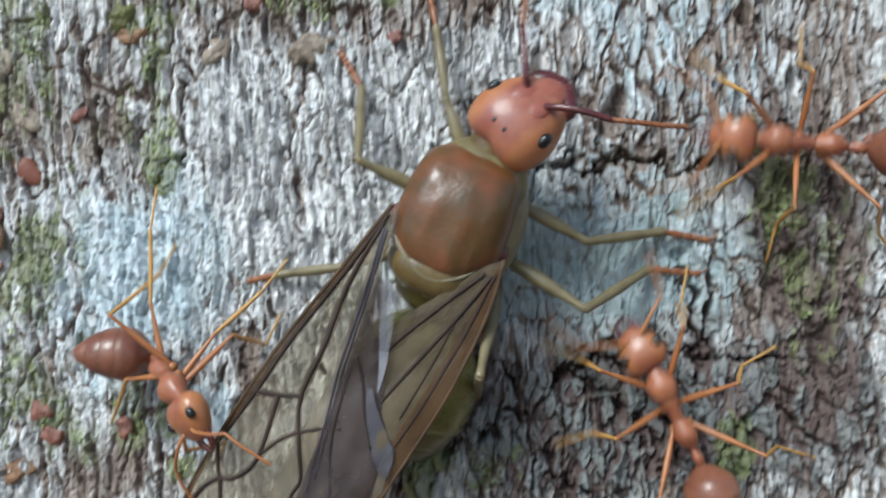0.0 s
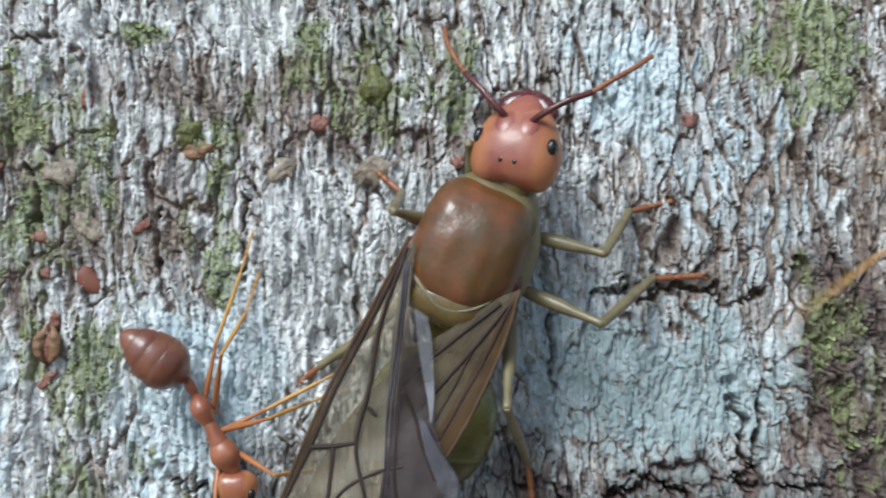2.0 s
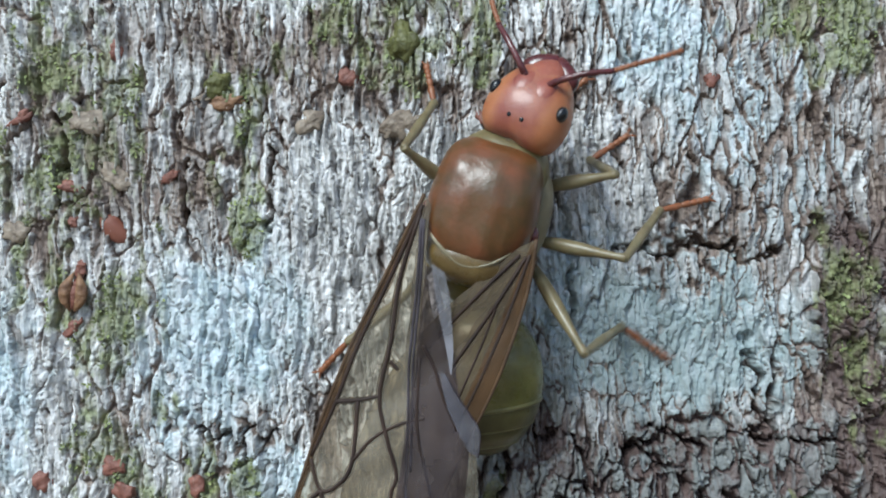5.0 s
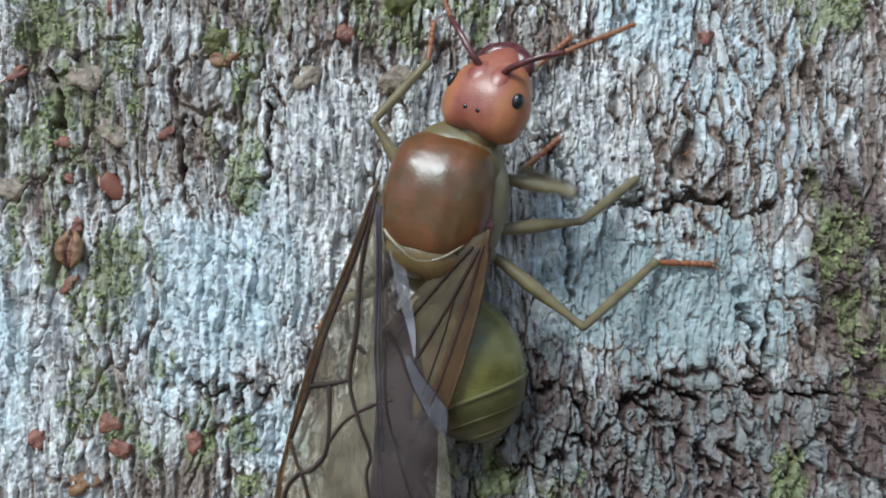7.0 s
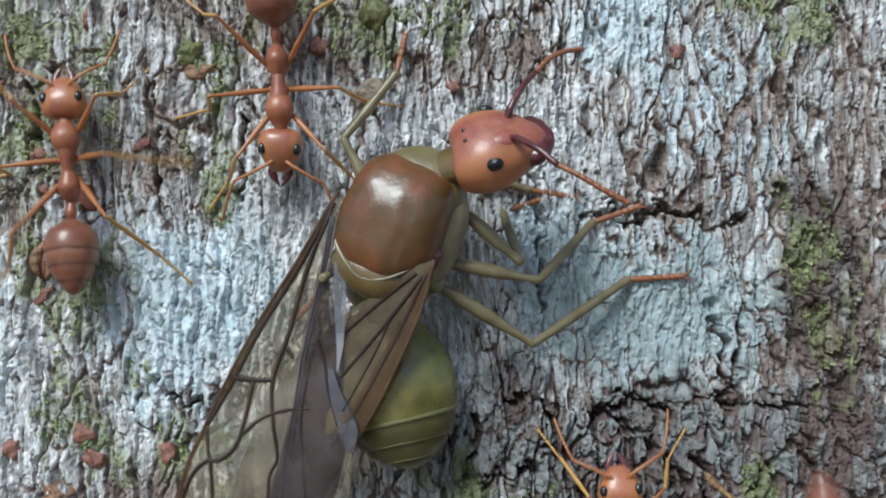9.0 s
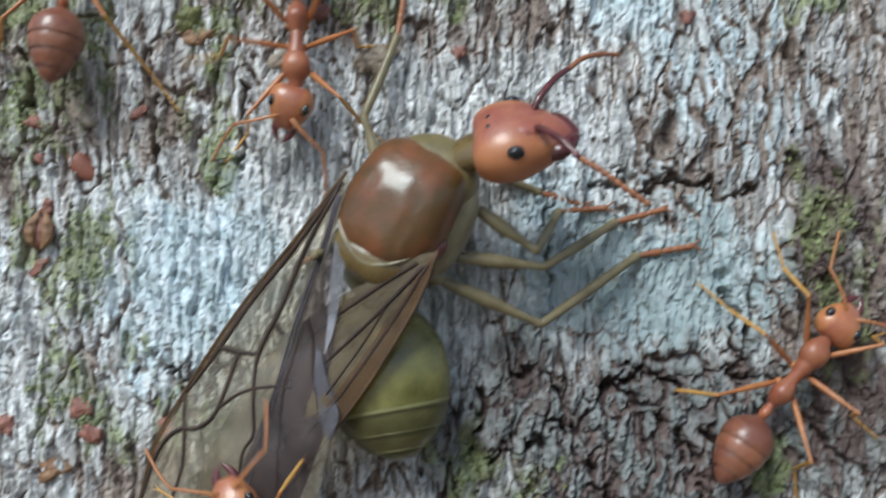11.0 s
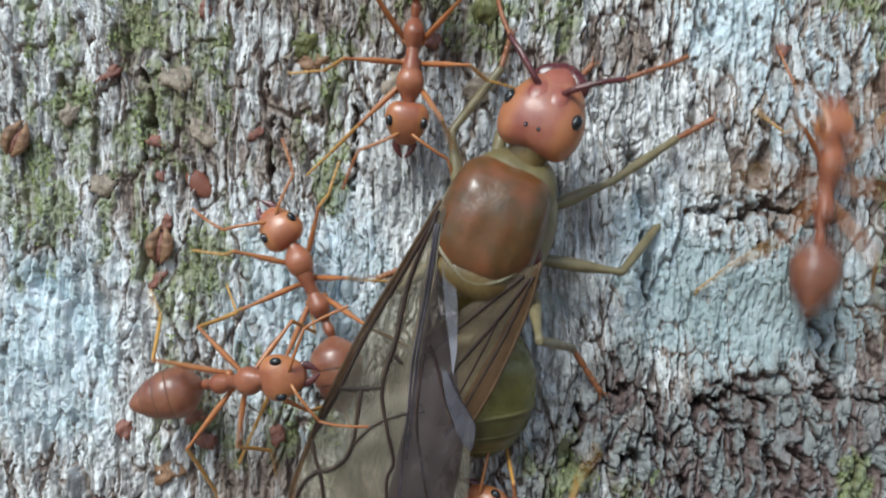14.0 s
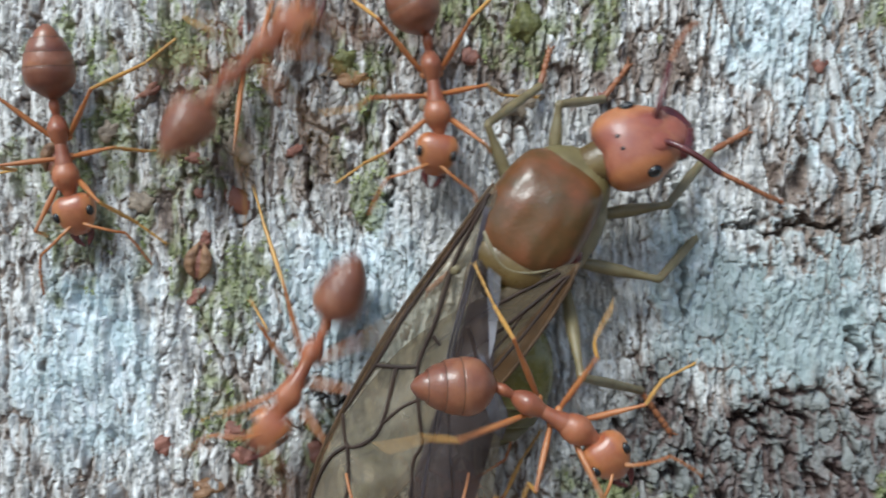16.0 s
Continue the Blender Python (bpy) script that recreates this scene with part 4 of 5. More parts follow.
    part("crease", tube([(x, y, left_lift(x, y) + 0.14) for x, y in ((0.6, -6.7), (1.2, -7.3), (1.9, -7.9), (2.4, -8.4), (2.6, -9.3))], 0.025, 6), M_FOLD, flap)
    part("wing_flap", wing_sheet([(-1.1, -2.9), (-0.7, -3.8), (-0.2, -4.8), (0.35, -5.8), (0.75, -6.6)], [(-0.55, -3.05), (-0.12, -3.85), (0.26, -4.8), (0.6, -5.75), (0.8, -6.62)], lambda x, y, u: left_lift(x, y) + 0.2 + 0.1 * math.sin(2.5 * x)), M_FILM, root, "glassy flap of wing with its white glint in the colour", slot="wing_glint")
    return tagged(root, "winged queen ant, brown and olive, clinging to bark", "ant")


def worker():
    root = new("worker_ant")
    part("pronotum", loft([(0.45, 0, 0, 0.26, 0.27), (0.75, 0, 0.05, 0.5, 0.46), (1.15, 0, 0.08, 0.61, 0.55), (1.5, 0, 0.05, 0.54, 0.48), (1.85, 0, -0.02, 0.33, 0.3), (2.2, 0, -0.06, 0.19, 0.19)], 18, 20, 2.2), M_WORKER, root)
    part("mesonotum", loft([(-0.75, 0, -0.05, 0.22, 0.22), (-0.4, 0, -0.02, 0.27, 0.28), (0.1, 0, 0.02, 0.3, 0.32), (0.7, 0, 0.03, 0.43, 0.42), (0.95, 0, 0, 0.33, 0.32)], 14, 16), M_WORKER, root)
    part("propodeum", loft([(-1.7, 0, -0.1, 0.14, 0.14), (-1.4, 0, -0.03, 0.36, 0.37), (-1.0, 0, 0.06, 0.47, 0.48), (-0.6, 0, 0.03, 0.38, 0.38), (-0.2, 0, 0, 0.23, 0.22)], 14, 16), M_WORKER, root)
    part("petiole", loft([(-2.5, 0, -0.08, 0.13, 0.13), (-2.1, 0, 0, 0.24, 0.28), (-1.7, 0, -0.05, 0.17, 0.16), (-1.4, 0, -0.08, 0.14, 0.14)], 10, 12), M_WORKER, root)
    gaster = part("gaster", loft([(0.1, 0, -0.02, 0.1, 0.1), (-0.12, 0, 0.02, 0.5, 0.48), (-0.55, 0, 0.08, 0.98, 0.94), (-1.05, 0, 0.1, 1.14, 1.08), (-1.4, 0, 0.1, 1.13, 1.07)], 18, 26), M_WGASTER, root, "red-brown banded abdomen", slot="gaster")
    part("tergite", loft([(-1.2, 0, 0.1, 1.08, 1.02), (-1.6, 0, 0.09, 1.1, 1.04), (-1.95, 0, 0.07, 1.02, 0.96), (-2.05, 0, 0.07, 0.98, 0.92)], 10, 26), M_WGASTER, gaster)
    part("tergite", loft([(-1.9, 0, 0.07, 0.94, 0.88), (-2.25, 0, 0.05, 0.9, 0.84), (-2.6, 0, 0.02, 0.72, 0.66), (-2.68, 0, 0.02, 0.67, 0.61)], 10, 24), M_WGASTER, gaster)
    part("tergite", loft([(-2.5, 0, 0.02, 0.64, 0.58), (-2.85, 0, 0, 0.52, 0.47), (-3.1, 0, -0.03, 0.34, 0.3), (-3.28, 0, -0.05, 0.1, 0.1)], 9, 20), M_WGASTER, gaster)

    for y, rx, rz, cz in ((-1.4, 1.108, 1.048, 0.1), (-2.04, 0.962, 0.902, 0.07), (-2.67, 0.652, 0.592, 0.02)):
        ring = [(rx * math.cos(a * math.pi / 12), y, cz + rz * math.sin(a * math.pi / 12)) for a in range(25)]
        part("band", tube(ring, 0.03, 6, 48), M_WBAND, gaster, "dark rim of an abdomen plate")

    def cheeks(v):
        k = max(0.0, 0.6 - v.y)
        return Vector((v.x, v.y + 0.25 * k * (1 - abs(v.x)), v.z))
    head = part("head", loft([(-0.15, 0, 0, 0.14, 0.12), (-0.02, 0, 0, 0.62, 0.42), (0.35, 0, 0, 0.98, 0.64), (0.85, 0, 0, 1.05, 0.72), (1.4, 0, -0.03, 0.86, 0.6), (1.85, 0, -0.08, 0.56, 0.38), (2.05, 0, -0.1, 0.34, 0.22)], 22, 26, 2.3, cheeks), M_WHEAD, root, "orange head", slot="head")
    for s in (-1, 1):
        part("eye", blob(s * 0.8, 0.95, 0.46, 0.2, 0.27, 0.19, 12), M_EYE, head, "black eye")
        part("mandible", loft([(1.75, s * 0.38, -0.1, 0.16, 0.14), (2.05, s * 0.4, -0.12, 0.2, 0.12), (2.4, s * 0.28, -0.14, 0.16, 0.09), (2.7, s * 0.06, -0.16, 0.04, 0.03)], 10, 12), M_DARK, head, "dark red jaw")
        part("scape", tube([(s * 0.3, 1.5, 0.42), (s * 0.7, 1.75, 0.62), (s * 1.5, 2.2, 0.6), (s * 2.1, 2.5, 0.4)], 0.085, 8, 14, 0.8), M_WLEG, head, "red first joint of the feeler")
        part("funiculus", beaded([(s * 2.08, 2.47, 0.42), (s * 2.35, 3.1, 0.3), (s * 2.6, 3.9, 0.0), (s * 2.75, 4.5, -0.3)], 0.075), M_WLEG, head, "beaded feeler")
    for piece in root.children_recursive:
        piece.data.transform(Matrix.Scale(0.86 if piece == head or piece.parent == head else 0.94, 4))
    legs_for(root, WORKER_LEGS, 0.118, M_WLEG, M_WTIB, M_WTIB)
    return tagged(root, "orange-red weaver ant worker crawling on the bark", "ant", "worker ants")


litter()
moss()
QUEEN = queen()


# ---- motion ----
def glide(rows, t):
    """Rows (t, ...) read at time t along monotone curves."""
    i = next((k for k, r in enumerate(rows) if r[0] > t), len(rows))
    lo = max(0, i - 3)
    a = np.array(rows[lo:i + 3], float)
    ts, vs = a[:, 0], a[:, 1:]
    if t <= ts[0]:
        return vs[0]
    if t >= ts[-1]:
        return vs[-1]
    i = int(np.searchsorted(ts, t, side="right")) - 1
    d = np.diff(vs, axis=0) / np.diff(ts)[:, None]

    def slope(k):
        if k == 0 or k == len(ts) - 1:
            return d[min(k, len(d) - 1)] * 0.5
        p, q = d[k - 1], d[k]
        return np.where(p * q > 0, 2 * p * q / np.where(p + q == 0, 1, p + q), 0)

    h = ts[i + 1] - ts[i]
    u = (t - ts[i]) / h
    return ((1 + 2 * u) * (1 - u) ** 2 * vs[i] + u * u * (3 - 2 * u) * vs[i + 1] + h * u * (1 - u) ** 2 * slope(i) + h * u * u * (u - 1) * slope(i + 1))


def along(a, b):
    return Matrix.Translation(a * MM) @ (b - a).to_track_quat("Y", "Z").to_matrix().to_4x4()


def leg_poses(hip, toe, lengths, pole):
    """Femur, tibia and tarsus from the hip to a toe, all in the body's space (mm)."""
    lf, lt, ls = lengths
    hip, pole = Vector(hip), Vector(pole)
    flat = Vector((toe.x - hip.x, toe.y - hip.y, 0)).normalized()
    ankle = toe - flat * 0.95 * ls + Vector((0, 0, 0.28 * ls))
    v = ankle - hip
    reach = min(max(v.length, 0.35 * (lf + lt)), 0.995 * (lf + lt))
    e = v.normalized()
    ankle = hip + e * reach
    a = (lf * lf - lt * lt + reach * reach) / (2 * reach)
    pole = pole + Vector((0, 0, 6 * max(0.0, 0.85 - reach / (lf + lt))))
    up = pole - e * pole.dot(e)
    knee = hip + e * a + up.normalized() * math.sqrt(max(lf * lf - a * a, 0))
    tip = ankle + (toe - ankle).normalized() * ls
    return along(hip, knee), along(knee, ankle), along(ankle, tip)


def slots(root):
    return {o["slot"]: o for o in root.children_recursive if "slot" in o}


def key_legs(found, table, legs):
    """table: rows of (t, {leg: toe in body space})."""
    for name, (hip, lengths, pole) in legs.items():
        rows = [(t, leg_poses(hip, toes[name], lengths, pole)) for t, toes in table]
        for k, kind in enumerate(("femur_", "tibia_", "tarsus_")):
            walk(found[kind + name], [(t, p[k]) for t, p in rows])


QUEEN_EARLY = [
    (0.0, 2.92, -0.21, 25.8, 4),
    (0.5, 2.41, 1.23, 21.9, 4),
    (1.0, 1.76, 2.28, 23.5, 4),
    (1.5, 1.54, 3.41, 22.5, 4),
    (2.0, 1.19, 3.59, 23.2, 4),
    (2.5, 1.11, 3.76, 20.9, 4),
    (3.0, 1.12, 3.70, 21.4, 4),
    (3.5, 1.06, 3.77, 18.9, 4),
    (4.0, 1.22, 4.02, 18.2, 4),
    (6.5, -0.98, 1.80, 13.7, 14),
    (7.0, -1.25, 1.70, 13.4, 14),
    (7.5, -1.23, 1.56, 14.6, 15),
    (8.0, -1.92, 1.59, 16.3, 17),
]
QUEEN_LATE = [
    (10.5, -1.63, 0.85, 33.0, 18),
    (11.0, -1.74, 0.71, 30.5, 18),
    (11.5, -2.27, 0.93, 33.2, 18),
    (12.0, -2.82, 0.73, 29.0, 17),
    (12.5, -2.79, 0.69, 28.1, 15),
    (13.0, -2.68, 0.79, 29.1, 13),
    (13.5, -2.23, 1.00, 23.0, 9),
    (14.0, -2.50, 0.95, 20.4, 5),
    (14.5, -2.54, 1.22, 25.5, 6),
    (15.0, -2.52, 1.53, 27.7, 6),
    (15.5, -2.34, 1.57, 27.3, 6),
    (16.0, -2.25, 1.93, 32.4, 7),
]
HEAD_EARLY = [
    (0.0, 0.87, 3.99, 27, 12),
    (0.5, 0.63, 4.08, -9, 12),
    (1.0, 0.39, 3.98, -5, 12),
    (1.5, 0.42, 4.01, -9, 12),
    (2.0, 0.35, 4.04, -9, 12),
    (2.5, 0.48, 3.80, -10, 12),
    (3.0, 0.28, 4.00, -7, 12),
    (3.5, 0.37, 4.17, -4, 12),
    (4.0, 0.37, 3.91, -3, 12),
    (6.5, 1.53, 3.89, 35, 12),
    (7.0, 1.17, 4.01, 10, 12),
    (7.5, 0.55, 4.12, -1, 12),
    (8.0, 2.32, 3.63, 52, 24),
]
HEAD_LATE = [
    (10.5, 2.67, 4.02, 48, 34),
    (11.0, 2.61, 4.01, 50, 34),
    (11.5, 2.35, 3.78, 52, 26),
    (12.0, 2.54, 4.05, 50, 34),
    (12.5, 2.56, 4.13, 51, 36),
    (13.0, 2.16, 4.16, 50, 36),
    (13.5, 0.98, 4.13, 6, 12),
    (14.0, 0.51, 4.53, 4, 12),
    (14.5, 1.37, 4.33, 34, 12),
    (15.0, 1.25, 4.24, 37, 12),
    (15.5, 0.57, 4.64, 7, 12),
    (16.0, 1.81, 4.23, 37, 12),
]
QUEEN_FEET = {
    "L1": [(0, 2.07, 9.41), (0.5, 3.78, 6.52), (1, 3.41, 7.30), (4.2, 1.86, 10.85), (4.9, 4.98, 8.44), (7.2, 4.98, 8.81), (8.2, 5.53, 6.38), (9.4, 6.52, 0.92), (13.1, 4.63, 0.28), (13.45, 1.94, 7.35), (16, 1.89, 8.40)],
    "L2": [(0, -1.51, 6.46), (0.4, -2.77, 6.93), (3.2, -2.86, 6.85), (3.6, -3.25, 9.68), (4.4, -3.22, 9.69), (5.2, -1.34, 9.08), (8.2, -1.21, 9.10), (10.4, -1.53, 9.17), (16, -1.54, 9.04)],
    "L3": [(0, -7.13, -2.57), (3.1, -7.10, -2.50), (3.5, -6.46, -3.36), (8.2, -6.29, -3.46), (10, -6.00, -1.48), (13.2, -5.87, -1.45), (14, -6.80, -1.16), (16, -6.82, -1.19)],
    "R1": [(0, 12.71, -2.01), (0.2, 12.53, -1.72), (0.45, 9.46, 5.09), (4.2, 9.51, 5.04), (5.2, 6.38, 6.29), (6.6, 6.34, 6.48), (7, 3.87, 4.17), (8.2, 3.50, 3.06), (10.3, 6.64, 0.98), (13.1, 6.71, -0.60), (13.4, 7.08, 3.13), (13.9, 7.49, 5.55), (16, 7.00, 5.49)],
    "R2": [(0, 12.29, -3.34), (0.45, 10.15, -3.16), (0.9, 9.66, -0.59), (1.6, 9.56, -0.61), (1.9, 10.46, 1.93), (3.1, 10.51, 2.04), (3.4, 11.13, 2.90), (4.3, 11.13, 2.88), (5.3, 9.6, 3.5), (8.1, 9.6, 3.55), (8.4, 8.2, 3.2), (9.8, 9.0, 0.3), (11.6, 9.09, 0.35), (12.3, 6.8, -0.3), (13.1, 5.86, -0.31), (13.45, 7.26, 1.92), (16, 7.47, 1.93)],
    "R3": [(0, 2.4, -9.8), (1, 2.3, -7.7), (2, 3.2, -7.6), (4.3, 3.3, -7.6), (5.4, 10.15, -1.33), (8.2, 10.17, -1.25), (10, 10.3, -1.26), (11.2, 10.17, -1.22), (11.8, 9.9, -1.0), (13.15, 9.8, -1.0), (13.5, 1.50, -6.02), (14, 2.07, -6.28), (14.5, 3.5, -7.55), (16, 3.45, -7.4)],
}


def move_queen():
    body, head = QUEEN_EARLY + QUEEN_LATE, HEAD_EARLY + HEAD_LATE
    found = slots(QUEEN)
    times = [round(0.1 * k, 1) for k in range(161)]
    rear = [(0, 0), (4.2, 0), (6.3, 3), (16, 3)]
    droop = [(0, 0), (4.2, 0), (6.3, 5), (13.2, 5), (16, 4)]
    poses, feet = [], []
    for t in times:
        x, z, heading, roll = glide(body, t)
        m = stance(x - 0.22, z, 4.6, heading, float(glide(rear, t)[0]), roll) @ pose(0, 0, -1.2 * MM)
        poses.append((t, m))
        inv = m.inverted()
        toes = {}
        for name, rows in QUEEN_FEET.items():
            fx, fz = glide(rows, t)
            toes[name] = (inv @ (surface(fx, fz, height_at(fx, fz) + 0.12) * MM)) / MM
        feet.append((t, toes))
    walk(QUEEN, poses)
    key_legs(found, feet, QUEEN_LEGS)
    rows = []
    for t in times:
        lx, ly, yaw, roll = glide(head, t)
        rows.append((t, Matrix.Translation(Vector((lx, ly, 0.1)) * MM) @ pose(0, 0, 0, 0, 0, -yaw) @ pose(0, 0, 0, -6, -roll, 0)))
    walk(found["head"], rows)
    sway = [(0, -8), (0.5, -5), (1, 1), (2, 2.5), (3, -1), (4, -2), (6.4, -2.5), (8.2, -4), (10.4, -4.5), (12.5, -4.5), (13.5, -4), (14.5, 1), (15, 3), (16, 5)]
    hinge = Vector((-2.1, -0.5, 1.6)) * MM
    for slot in ("wing_left", "wing_hind", "wing_flap", "wing_glint"):
        walk(found[slot], [(t, Matrix.Translation(hinge) @ pose(0, 0.12 * MM * float(glide(droop, t)[0]), 0, float(glide(droop, t)[0]), 0, float(glide(sway, t)[0])) @ Matrix.Translation(-hinge)) for t in times])
    hinge = Vector((2.1, -0.5, 1.3)) * MM
    walk(found["wing_right"], [(t, Matrix.Translation(hinge) @ pose(0, 0, 0, float(glide(droop, t)[0])) @ Matrix.Translation(-hinge)) for t in times])
    bend = [(0, 6), (1.0, 9), (4.2, 17), (6.4, 32), (8.2, 33), (10.3, 39), (13, 38), (14, 27), (16, 29)]
    walk(found["gaster"], [(t, Matrix.Translation(Vector((0.3, -4.2, -1.6)) * MM) @ pose(0, 0, 0, 3, 0, float(glide(bend, t)[0]))) for t in times])


